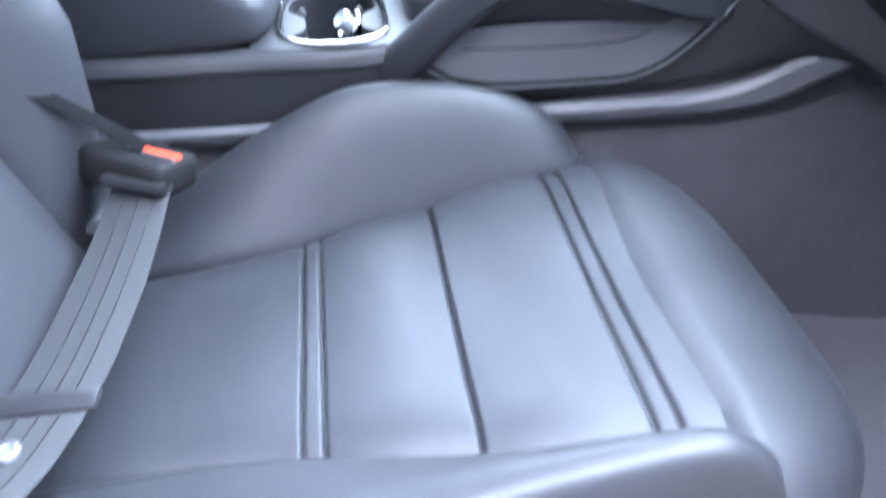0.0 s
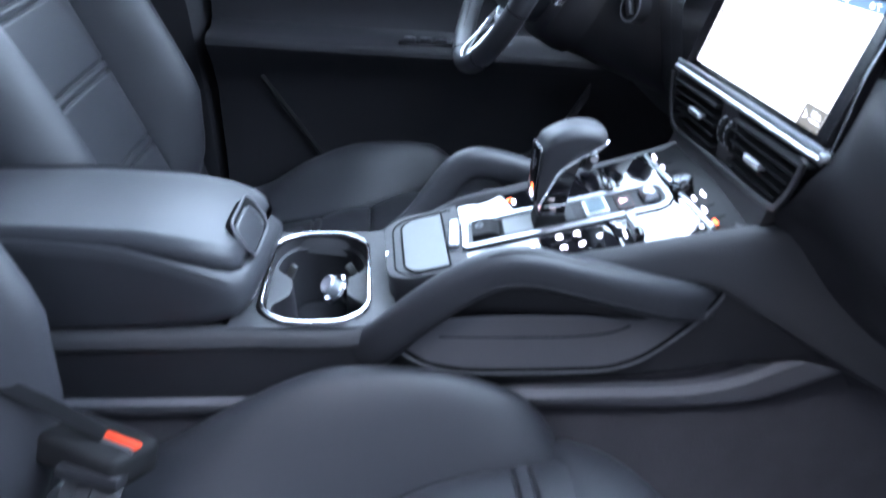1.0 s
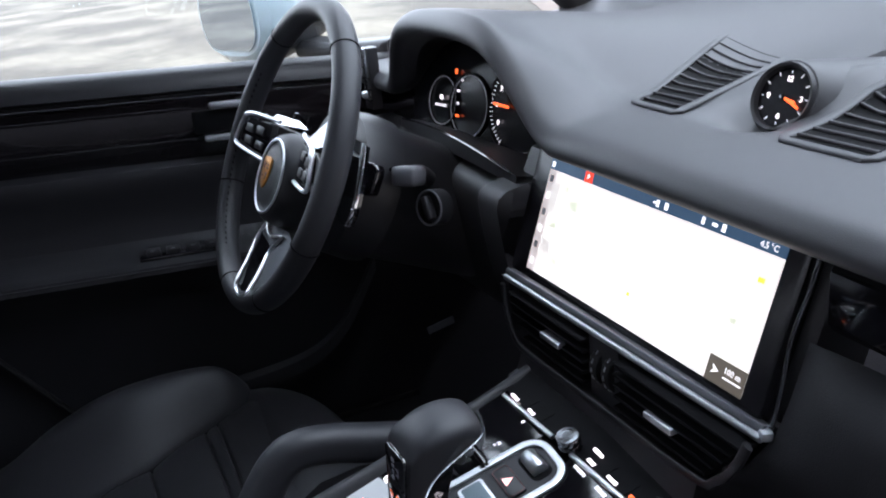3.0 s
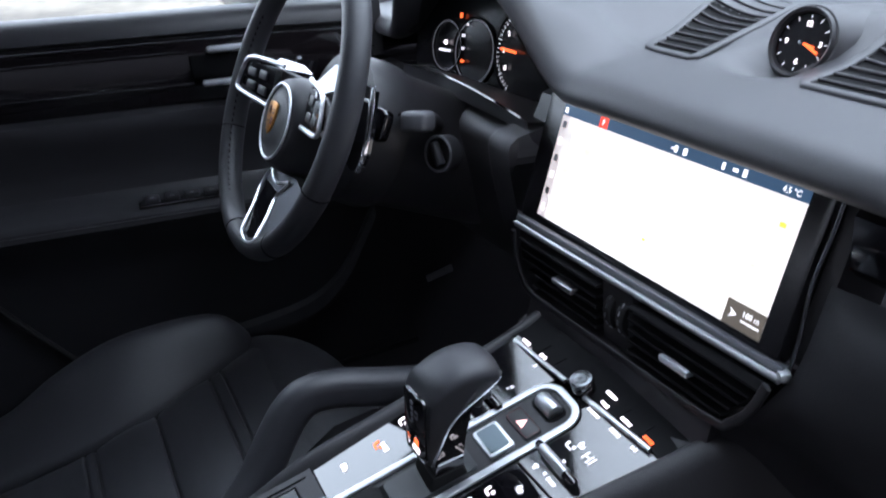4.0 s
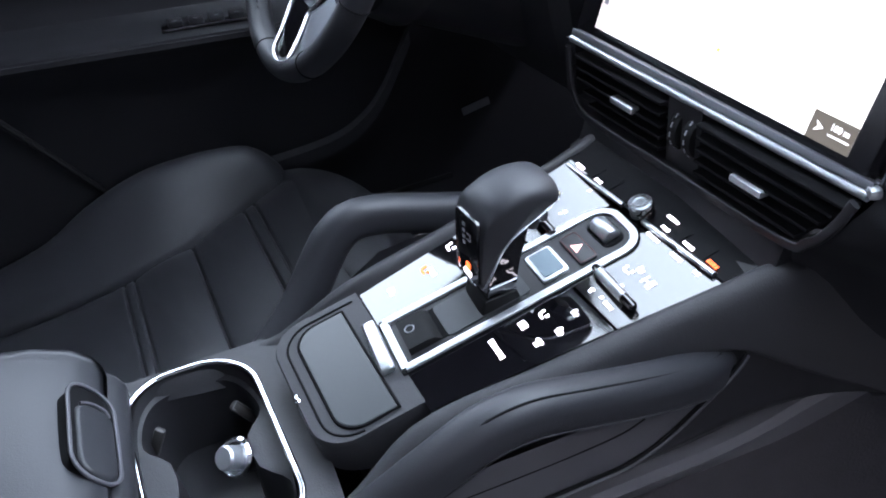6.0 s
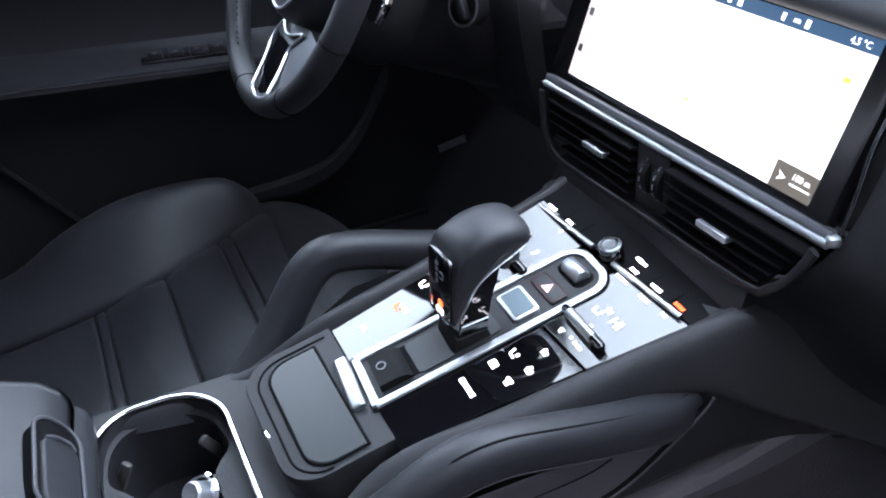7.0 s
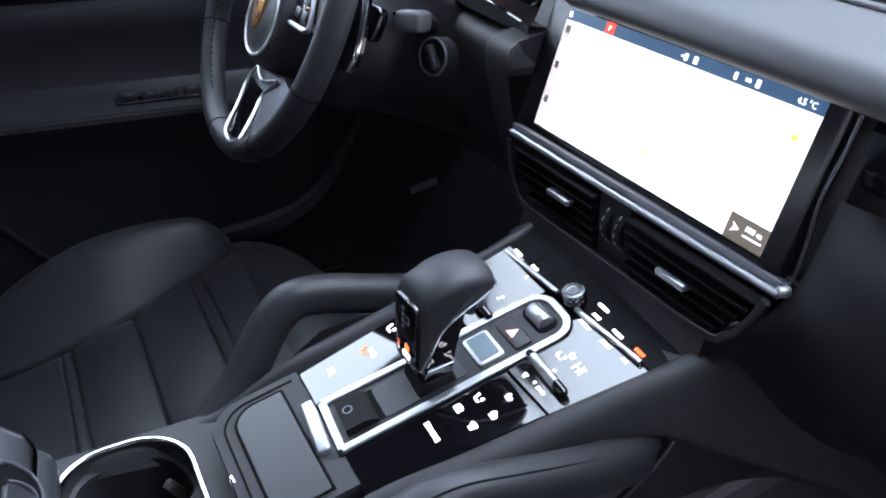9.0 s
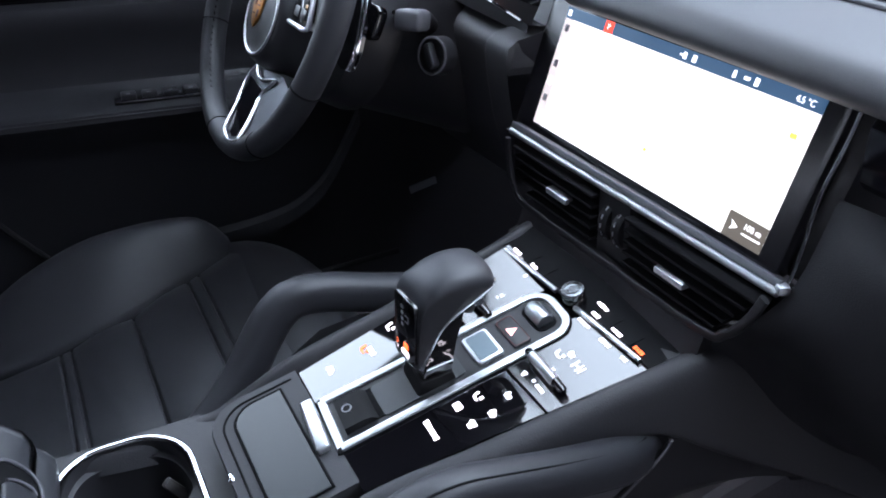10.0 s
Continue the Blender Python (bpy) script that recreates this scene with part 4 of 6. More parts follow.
def lean(x, y):
    """The console's crosswise lines run a little askew."""
    return (x - 0.085 * (y - CUP.y), y)


hole = [lean(CUP.x + a, CUP.y + b) for a, b in rrect(0.110, 0.210, 0.046, 10)]


def plate_with_hole(outline, inner, z0, z1):
    loops = [[(x, y, z) for x, y in ring] for ring, z in ((outline, z0), (outline, z1), (inner, z1), (inner, z0))]
    return loft(loops, ring=True)


outer = [(-0.038 + max(-0.082, min(0.078, (x - CUP.x) * 2.5)), max(-0.1115, min(0.1115, (y - CUP.y) * 1.25))) for x, y in hole]
part("cup_deck", plate_with_hole(outer, hole, 0.780, 0.7985), SOFT_TRIM, console, "black deck round the cup holder")
part("cup_ring", sweep([(x, y, 0.8005) for x, y in hole], rrect(0.0055, 0.005, 0.002, 4), ring=True), CHROME, console, "chrome ring round the cup holder")
ring_in = [(x, y) for x, y in [lean(CUP.x + a, CUP.y + b) for a, b in [(0.0535 * math.copysign(abs(math.cos(2 * math.pi * i / 96)) ** 0.62, math.cos(2 * math.pi * i / 96)), 0.1035 * math.copysign(abs(math.sin(2 * math.pi * i / 96)) ** 0.62, math.sin(2 * math.pi * i / 96))) for i in range(96)]]]
cup_loop = []
for x, y in ring_in:
    pinch = 0.40 * math.exp(-(abs(y - CUP.y) / 0.034) ** 4)
    mid = lean(CUP.x, y)[0]
    cup_loop.append((mid + (x - mid) * (0.95 - pinch), CUP.y + (y - CUP.y) * 0.95))
part("cup_insert", loft([[(x, y, 0.7985) for x, y in ring_in], [(x, y, 0.786) for x, y in ring_in], [(x, y, 0.784) for x, y in cup_loop], [(x, y, 0.782) for x, y in cup_loop]], caps=False), SOFT_TRIM, console, "dark grey insert with two round wells")
part("cup_well", loft([[(x, y, 0.783) for x, y in cup_loop], [(CUP.x + (x - CUP.x) * 0.92, y * 0.95, 0.735) for x, y in cup_loop], [(CUP.x + (x - CUP.x) * 0.90, y * 0.93, 0.715) for x, y in cup_loop], [(CUP.x, y * 0.3, 0.714) for x, y in cup_loop]], caps=False), PLASTIC, console, "deep black double cup well")
for dx, dy in ((-0.040, 0.060), (0.036, 0.060), (-0.036, -0.064), (0.040, -0.064)):
    part("cup_tab", moved(rbox(0.010, 0.007, 0.030, 0.003), pose(*lean(CUP.x + dx, CUP.y + dy * 1.12), 0.764, 16 if dy < 0 else -16, -24 if dx > 0 else 24, 35 * (1 if dx * dy > 0 else -1))), TAB, console, "sprung grey cup tab")
socket = part("power_socket", moved(lathe(((0, -0.030), (0.0125, -0.030), (0.0125, 0.0), (0.0165, 0.002), (0.0170, 0.006), (0.0150, 0.0085), (0.0125, 0.0065), (0, 0.0065)), 30), pose(-0.026, 0.004, 0.776, 24, -42, 0)), CHROME, console, "chrome power socket plug")
part("socket_cap", moved(lathe(((0, 0.0066), (0.0095, 0.0066), (0.0100, 0.0180), (0.0085, 0.0200), (0.0070, 0.0194), (0, 0.0190)), 26), pose(-0.026, 0.004, 0.776, 24, -42, 0)), SATIN, socket, "pale cap with a symbol")
part("console_core", moved(rbox(0.42, 0.16, 0.30, 0.01), pose(0.28, 0, 0.62)), PLASTIC, console, "black console core")
part("console_core", moved(rbox(0.40, 0.19, 0.30, 0.01), pose(-0.34, 0, 0.62)), PLASTIC, console, "black console core")

# lidded tray in front of the cup holder
def round_rear(x0, x1, y0, y1, r, n=7):
    """A plate outline, its two rear corners rounded and the front ones tight."""
    pts = [(x1, y0), (x1, y1)]
    for cx, cy, a in ((x0 + r, y1 - r, 90), (x0 + r, y0 + r, 180)):
        pts += [(cx + r * math.cos(radians(a + 90 * i / n)), cy + r * math.sin(radians(a + 90 * i / n))) for i in range(n + 1)]
    return [(x - 0.085 * y, y) for x, y in pts]


body_out, groove_out, lid_out = round_rear(0.027, 0.1105, -0.0700, 0.073, 0.030), round_rear(0.0372, 0.104, -0.066, 0.0640, 0.026), round_rear(0.0480, 0.0915, -0.0615, 0.0570, 0.020)
inner_out = round_rear(0.0285, 0.1105, -0.0690, 0.072, 0.030)
part("tray_body", loft([[(x + 0.004, y * 0.97, 0.792) for x, y in body_out], [deck(x, y, -0.010) for x, y in body_out], [deck(x, y, -0.003) for x, y in body_out], [deck(x, y, 0.0) for x, y in inner_out]]), SOFT_TRIM, console, "black tray surround")
part("lid_gap", sweep([deck(x, y, 0.0002) for x, y in groove_out[1:]], disc_profile(0.0010, 6)), GROOVE, console, "dark joint round the tray frame")
part("tray_lid", loft([[deck(x, y, 0.0) for x, y in lid_out], [deck(x, y, 0.0012) for x, y in lid_out], [deck(0.070 + (x - 0.070) * 0.985, y * 0.99, 0.0018) for x, y in lid_out]]), GREY_LID, console, "dark grey tray lid")
part("lid_gap", sweep([deck(x, y, 0.0008) for x, y in [(0.070 + (x - 0.070) * 1.045, -0.002 + (y + 0.002) * 1.016) for x, y in lid_out]], disc_profile(0.0014, 6), ring=True), GROOVE, console, "dark joint round the lid")
part("lid_latch", moved(rbox(0.0045, 0.011, 0.005, 0.002), pose(0.0300, -0.006, 0.8245)), CHROME, console, "small bright latch")

# gloss switch panels, two a side
for s in (1, -1):
    for x0, x1, y0, y1 in ((0.1125, 0.2535, 0.078, 0.0945), (0.2560, 0.3410, 0.0948, 0.1055)):
        inner = 0.026 + 0.006 * s
        quad = [(x0, s * inner), (x1, s * inner), (x1, s * y1), (x0, s * y0)]
        quad = [(x - 0.05 * y, y) for x, y in quad]
        if s < 0:
            quad = quad[::-1]
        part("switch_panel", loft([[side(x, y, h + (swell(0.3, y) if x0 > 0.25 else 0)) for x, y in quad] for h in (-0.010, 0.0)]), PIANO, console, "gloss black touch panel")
    a, b = ((0.3216, 0.0898), (0.3306, 0.0113)) if s > 0 else ((0.3325, -0.0163), (0.3416, -0.0962))
    bar = [deck(a[0] + (b[0] - a[0]) * k / 6, a[1] + (b[1] - a[1]) * k / 6, 0.002) for k in range(7)]
    part("toggle_bar", sweep(bar, rrect(0.0046, 0.004, 0.0012, 3), LEAN_N), BRIGHT, console, "chrome edge of the toggle row")
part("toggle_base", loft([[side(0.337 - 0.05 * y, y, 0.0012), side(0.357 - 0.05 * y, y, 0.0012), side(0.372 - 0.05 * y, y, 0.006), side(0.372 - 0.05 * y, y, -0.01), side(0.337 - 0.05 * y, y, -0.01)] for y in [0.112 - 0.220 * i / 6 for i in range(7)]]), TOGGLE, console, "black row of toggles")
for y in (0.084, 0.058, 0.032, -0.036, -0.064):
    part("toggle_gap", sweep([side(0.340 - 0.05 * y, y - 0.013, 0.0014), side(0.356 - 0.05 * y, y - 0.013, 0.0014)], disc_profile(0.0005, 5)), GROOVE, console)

# raised spine with chrome frame
SPINE = [(0.216 + a, -0.007 + b) for a, b in [(p[0], p[1]) for p in rrect(0.210, 0.054, 0.018, 8)]]
SPINE = [(x, y) if x > 0.2 else (max(x, 0.114), -0.007 + math.copysign(0.027, y + 0.007)) for x, y in SPINE]
part("spine", loft([[deck(x, y, h) for x, y in SPINE] for h in (-0.008, 0.0012)]), PLASTIC, console, "dark raised spine")
part("spine_frame", sweep([deck(x, y, 0.0016) for x, y in SPINE], rrect(0.0070, 0.0042, 0.0010, 3), LEAN_N, True), SATIN, console, "bright satin chrome frame")
part("frame_gap", sweep([deck(x, y, 0.0008) for x, y in [(0.216 + (x - 0.216) * 1.03, -0.007 + (y + 0.007) * 1.13) for x, y in SPINE]], rrect(0.0022, 0.0016, 0.0006, 2), LEAN_N, True), GROOVE, console, "dark joint round the frame")
part("end_block", moved(rbox(0.057, 0.0120, 0.010, 0.0028, 3), deck_pose(0.1022, 0.0, 0.0012, -3.2)), SATIN, console, "satin aluminium end block")
brake = part("parking_brake_switch", loft([[deck(x, -0.007 + y, h) for x, y in ((0.122, -0.017), (0.122, 0.017), (0.146 - k * 0.006, 0.017), (0.146 - k * 0.006, -0.017))] for h, k in ((0.0012, -0.7), (0.007, 0.3), (0.0085, 1.4))]), RUBBER, console, "black parking brake switch")
part("brake_symbol", moved(sweep([(0.0038 * math.cos(k / 12 * 6.283), 0.0038 * math.sin(k / 12 * 6.283), 0) for k in range(12)], disc_profile(0.0006, 5), ring=True), deck_pose(0.130, -0.005, 0.0090)), PRINT, brake, "grey ring symbol")
part("lever_slot", moved(prism(rrect(0.036, 0.074, 0.004), 0, 0.0012), deck_pose(0.190, -0.007, 0.0012)), GREY_LID, console, "grey slider of the lever gate")
# flat plate on the spine, near black as the shade in the gate's gap
part("gate_shade", moved(prism(rrect(0.034, 0.008, 0.001), 0, 0.0006), deck_pose(0.151, -0.007, 0.0014)), GROOVE, console, "dark plate for the shaded gap of the lever gate")
pad = part("alloy_pad", moved(prism(rrect(0.034, 0.024, 0.003), 0, 0.0035, 0.001), deck_pose(0.249, -0.008, 0.0012)), SATIN, console, "satin framed pad")
part("pad_face", moved(prism(rrect(0.028, 0.018, 0.002), 0, 0.0008), deck_pose(0.249, -0.008, 0.0048)), material("blue_grey_pad", (0.16, 0.21, 0.24), 0.3, 0.3, vary=0.05), pad, "blue-grey pad")
hazard = part("hazard_button", moved(prism(rrect(0.036, 0.0165, 0.003), 0, 0.0022, 0.0008), deck_pose(0.2775, -0.008, 0.0012)), PLASTIC, console, "hazard warning button")
part("button_rim", moved(sweep([(a, b, 0.0022) for a, b in rrect(0.034, 0.0148, 0.003)], disc_profile(0.00022, 5), ring=True), deck_pose(0.2775, -0.008, 0.0014)), material("dull_red_print", (0.17, 0.045, 0.04), 0.5), hazard, "thin red outline")
tri = bmesh.new()
tri.faces.new([tri.verts.new(deck_pose(0.2775, -0.008, 0.0038) @ Vector(p)) for p in ((-0.0052, -0.0042, 0), (0.0052, -0.0042, 0), (0, 0.0048, 0))])
part("warning_triangle", tri, material("pink_backlight", (1.0, 0.55, 0.52), 0.5, glow=1.4), hazard, "lit triangle")
# flat plate under the roller, its recess shown by near-black shade colour only
part("roller_shade", moved(prism(rrect(0.034, 0.020, 0.007, 6), 0, 0.0008), deck_pose(0.3035, -0.006, 0.0012)), GROOVE, console, "dark plate for the shaded recess of the roller")
part("roller", moved(lathe(((0, -0.0115), (0.0068, -0.0115), (0.0078, -0.010), (0.0078, 0.010), (0.0068, 0.0115), (0, 0.0115)), 24), deck_pose(0.3035, -0.006, 0.0040) @ pose(0, 0, 0, 0, 90, 0)), SATIN, console, "ribbed satin roller")
knob = part("rotary_knob", moved(lathe(((0, 0), (0.0085, 0.0), (0.0085, 0.007), (0.0098, 0.0078), (0.0104, 0.0088), (0.0104, 0.0132), (0.0096, 0.0144), (0.0070, 0.0147), (0.0066, 0.0138), (0.0050, 0.0136), (0.0046, 0.0142), (0, 0.0142)), 36), deck_pose(0.3375, -0.007, 0.0)), DARK_METAL, console, "dark chrome rotary knob")
part("knob_base", moved(lathe(((0, 0), (0.0108, 0.0), (0.0104, 0.0052), (0.0094, 0.0072), (0, 0.0072)), 30), deck_pose(0.3375, -0.007, 0.0002)), PIANO, knob, "gloss black knob base")
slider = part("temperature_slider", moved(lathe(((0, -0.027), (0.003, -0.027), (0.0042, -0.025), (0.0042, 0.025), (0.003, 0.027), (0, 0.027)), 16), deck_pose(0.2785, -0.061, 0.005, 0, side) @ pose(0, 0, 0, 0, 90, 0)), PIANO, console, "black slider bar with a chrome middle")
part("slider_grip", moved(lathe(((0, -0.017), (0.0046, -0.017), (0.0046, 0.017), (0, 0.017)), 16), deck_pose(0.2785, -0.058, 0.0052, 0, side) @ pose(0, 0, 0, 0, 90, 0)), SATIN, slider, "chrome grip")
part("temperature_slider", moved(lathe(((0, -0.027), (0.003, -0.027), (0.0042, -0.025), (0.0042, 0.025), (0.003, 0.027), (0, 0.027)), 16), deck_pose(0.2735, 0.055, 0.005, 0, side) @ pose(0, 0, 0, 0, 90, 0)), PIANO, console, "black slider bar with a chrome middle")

# lit symbols, each of a few strokes in a cell one unit wide and long: x, y, width, length, turn
SIGNS = {
    "seat": ((-0.30, 0.05, 0.22, 0.75, 12), (0.08, -0.32, 0.62, 0.24, 0), (0.30, 0.22, 0.10, 0.45, 0), (0.46, 0.22, 0.10, 0.45, 0)),
    "fan": ((-0.22, 0.16, 0.42, 0.40, 30), (0.20, 0.20, 0.34, 0.40, -20), (0.02, -0.28, 0.50, 0.34, 0)),
    "screen": ((0.0, -0.34, 0.90, 0.16, 0), (-0.36, 0.02, 0.14, 0.70, 0), (0.36, 0.02, 0.14, 0.70, 0), (0.0, 0.34, 0.60, 0.14, 0), (0.0, 0.0, 0.12, 0.5, 0)),
    "car": ((0.0, -0.15, 0.95, 0.40, 0), (-0.05, 0.22, 0.60, 0.34, 0), (0.34, -0.36, 0.2, 0.2, 0), (-0.34, -0.36, 0.2, 0.2, 0)),
    "belt": ((-0.20, 0.10, 0.30, 0.62, -25), (0.24, -0.06, 0.34, 0.42, 20), (0.0, -0.38, 0.7, 0.14, 0)),
}


def sign(name, x, y, w, l, m, h=0.0005):
    for a, b, sw, sl, turn in SIGNS[name]:
        part("lit_stroke", moved(rbox(sw * w, sl * l, 0.0003, 0), deck_pose(x, y, h + swell(x, y)) @ pose(a * w, b * l, 0.0001 * a, 0, 0, turn)), m, console)


def lit_word(x, y, w, l, m, h=0.0005, turn=0.0):
    """A short lit word as plain strokes."""
    n = max(2, round(w / 0.0030))
    for k in range(n):
        part("lit_stroke", moved(rbox(w / n * 0.74, l * random.uniform(0.72, 1.0), 0.0003, 0), deck_pose(x, y, h + swell(x, y)) @ pose(0, 0, 0, 0, 0, turn) @ pose((k + 0.5) * w / n - w / 2, 0, 0)), m, console)


for name, x, y, w, l, m in (
        ("car", 0.1316, 0.0515, 0.0095, 0.0060, ICON), ("seat", 0.1645, 0.0560, 0.0100, 0.0075, AMBER), ("seat", 0.1935, 0.0672, 0.0100, 0.0085, ICON),
        ("screen", 0.2061, -0.0500, 0.0092, 0.0075, ICON), ("seat", 0.2233, -0.0503, 0.0088, 0.0075, ICON), ("fan", 0.2078, -0.0720, 0.0092, 0.0080, ICON), ("belt", 0.2260, -0.0722, 0.0088, 0.0078, ICON), ("belt", 0.2437, -0.0640, 0.0090, 0.0070, ICON_DIM),
        ("fan", 0.2640, -0.0524, 0.0058, 0.0058, ICON_DIM), ("seat", 0.2895, 0.0445, 0.0120, 0.0075, ICON_DIM), ("fan", 0.2839, -0.0624, 0.0040, 0.0040, ICON_DIM), ("belt", 0.3041, -0.0580, 0.0085, 0.0068, ICON_DIM), ("seat", 0.2963, -0.0518, 0.0105, 0.0065, ICON_DIM)):
    sign(name, x, y, w, l, m)
for x, y, w, l, m in (
        (0.1795, -0.0584, 0.0220, 0.0048, ICON), (0.1690, 0.0500, 0.0120, 0.0045, ICON), (0.3294, -0.0350, 0.0160, 0.0036, ICON_DIM), (0.3313, -0.0632, 0.0135, 0.0036, ICON_DIM), (0.3337, -0.0858, 0.0075, 0.0036, ICON_DIM),
        (0.3220, 0.0786, 0.0085, 0.0034, ICON_DIM), (0.3201, 0.0533, 0.0130, 0.0036, ICON_DIM), (0.2662, -0.0728, 0.0110, 0.0034, ICON_DIM), (0.2665, -0.0632, 0.0030, 0.0030, ICON_DIM)):
    lit_word(x, y, w, l, m)
for x, y, w, m in ((0.3280, 0.0770, 0.0125, ICON), (0.3310, 0.0512, 0.0100, ICON), (0.3332, 0.0284, 0.0105, ICON), (0.3466, 0.0220, 0.0070, ICON), (0.3505, -0.0315, 0.0140, ICON), (0.3405, -0.0360, 0.0100, ICON), (0.3434, -0.0620, 0.0130, ICON), (0.3461, -0.0880, 0.0115, AMBER)):
    lit_word(x, y, w, 0.0036, m, 0.0036)
part("setting", words("HI", 0.0125, deck_pose(0.3008, -0.0720, 0.0004 + swell(0.3, -0.072)), 0.0002), ICON_DIM, console, "lit letters on the panel")

# ---- gear lever ----
lever = thing("gear_lever", (0.205, -0.008, 0.86), "leather-topped gear lever with chrome edges", "gear lever")


def slab(profile, half, y0, round_by=0.12, lean=0.0):
    """A side profile of (x, z) given width, its edges rounded off."""
    cx, cz = sum(p[0] for p in profile) / len(profile), sum(p[1] for p in profile) / len(profile)
    loops = []
    for k in (-1.0, -0.985, -0.94, -0.86, -0.74, -0.5, 0.0, 0.5, 0.74, 0.86, 0.94, 0.985, 1.0):
        shrink = 1 - round_by * (1 - math.sqrt(max(0.0, 1 - abs(k) ** 5)))
        loops.append([(cx + (x - cx) * shrink, y0 + k * half * (1 + lean * (z - cz)), cz + (z - cz) * shrink) for x, z in profile])
    return loft(loops)


HEAD = [(p.x, p.z) for p in smooth_path([(0.1835, 0, 0.885), (0.1838, 0, 0.905), (0.1866, 0, 0.935), (0.1920, 0, 0.9515), (0.204, 0, 0.962), (0.222, 0, 0.9675), (0.241, 0, 0.9665), (0.2515, 0, 0.961), (0.2540, 0, 0.954), (0.2500, 0, 0.9503), (0.234, 0, 0.9415), (0.216, 0, 0.9310), (0.2045, 0, 0.9195), (0.1975, 0, 0.905), (0.1885, 0, 0.8855)], 3, True)]


def grip_shape():
    """The lever's head: full at the top, flat behind, crisp along its lower edge."""
    cx, cz = 0.214, 0.944
    loops = []
    for k in (-1.0, -0.985, -0.95, -0.88, -0.78, -0.62, -0.35, 0.0, 0.35, 0.62, 0.78, 0.88, 0.95, 0.985, 1.0):
        fall = 1 - math.sqrt(max(0.0, 1 - abs(k) ** 3.4))
        loop = []
        for x, z in HEAD:
            crown = max(0.0, min(1.0, (z - 0.938) / 0.022))
            by = (0.10 + 0.42 * crown) * fall
            if z < 0.93 + 0.45 * (x - 0.21) and x > 0.186:
                by = 0.06 * fall
            half = 0.0210 + 0.10 * (z - 0.92)
            loop.append((x + (cx - x) * by * (0.45 if x < 0.19 else 0.5) - (0.10 * k * half if x < 0.197 else 0), -0.006 + k * half, z + (cz - z) * by))
        loops.append(loop)
    return loft(loops)


part("grip", grip_shape(), LEATHER, lever, "black leather grip", 60)
part("stem", slab([(0.187, 0.862), (0.190, 0.885), (0.199, 0.905), (0.206, 0.918), (0.217, 0.929), (0.229, 0.937), (0.2255, 0.922), (0.2190, 0.902), (0.2145, 0.880), (0.2140, 0.862)], 0.0172, -0.006, 0.05), PIANO, lever, "gloss black stem")
for s in (1, -1):
    edge = smooth_path([(0.1865, s * 0.0178, 0.886), (0.1965, s * 0.0186, 0.9055), (0.2040, s * 0.0196, 0.9195), (0.2158, s * 0.0206, 0.9308), (0.2340, s * 0.0214, 0.9412), (0.2480, s * 0.0205, 0.9492), (0.2530, s * 0.0170, 0.9528)], 5)
    part("chrome_edge", sweep([p + Vector((0.0008, -0.006, -0.0006)) for p in edge], disc_profile(0.0014, 8), (0, 1, 0)), CHROME, lever, "chrome edge")
    part("stem_line", sweep([(0.1925, -0.006 + s * 0.0173, 0.8835), (0.2150, -0.006 + s * 0.0173, 0.8860)], disc_profile(0.0006, 6), (0, 1, 0)), SATIN, lever, "thin bright line across the stem")
face = frame_of((0.1840, -0.0055, 0.916), (0.10, -1, 0), (0.080, 0, 1))
show = part("shift_display", moved(prism(rrect(0.0345, 0.058, 0.005, 5), -0.002, 0.0006, 0.0003), face), PIANO, lever, "gloss black shift pattern display")
part("display_rim", moved(sweep([(a, b, 0.0006) for a, b in rrect(0.0345, 0.058, 0.005, 5)], disc_profile(0.0004, 5), ring=True), face), DARK_METAL, show, "thin metal rim")
for a, b, w, h in ((-0.004, 0.019, 0.0042, 0.0032), (-0.004, 0.0135, 0.0036, 0.0030), (-0.004, 0.008, 0.0036, 0.0030), (0.003, 0.0135, 0.0050, 0.0010), (0.003, 0.008, 0.0050, 0.0010), (0.006, 0.011, 0.0010, 0.0060), (-0.004, 0.003, 0.0034, 0.0030)):
    part("shift_mark", moved(rbox(w, h, 0.0004, 0), face @ pose(a, b, 0.0010)), PRINT, show)
part("gear_lamp", moved(rbox(0.0060, 0.0050, 0.0008, 0.0003), face @ pose(0.002, -0.0155, 0.0010)), AMBER, show, "lit orange gear mark")
part("gear_lamp", moved(rbox(0.0110, 0.0045, 0.0008, 0.0003), face @ pose(0.001, -0.0225, 0.0010)), ICON, show, "lit white gear mark")
release = part("release_button", moved(lathe(((0, -0.010), (0.0042, -0.010), (0.0050, -0.008), (0.0050, 0.004), (0.0040, 0.0055), (0, 0.0055)), 20), pose(0.2410, -0.016, 0.9330, 90, 0, 0)), CHROME, lever, "chrome release button")
part("button_arm", moved(rbox(0.010, 0.012, 0.020, 0.003), pose(0.2385, -0.008, 0.9270, 0, 24, 0)), PLASTIC, release, "black arm of the button")
part("boot", slab([(0.180, 0.850), (0.186, 0.874), (0.214, 0.876), (0.222, 0.858)], 0.0185, -0.006, 0.12), RUBBER, lever, "black foot of the lever")

# ---- armrest ----
arm = thing("armrest", (-0.26, 0, 0.79), "padded black leather centre armrest with a latch", "armrest")


FALL = 0.018  # the padded top slopes down towards the driver


def arm_loop(x, w, z0, z1, r):
    half = (z1 - z0) / 2
    return [(x, a, z0 + half + b - FALL * (max(0.0, a) / w) ** 1.5 * max(0.0, b / half)) for a, b in rrect(2 * w, z1 - z0, r, 6)]


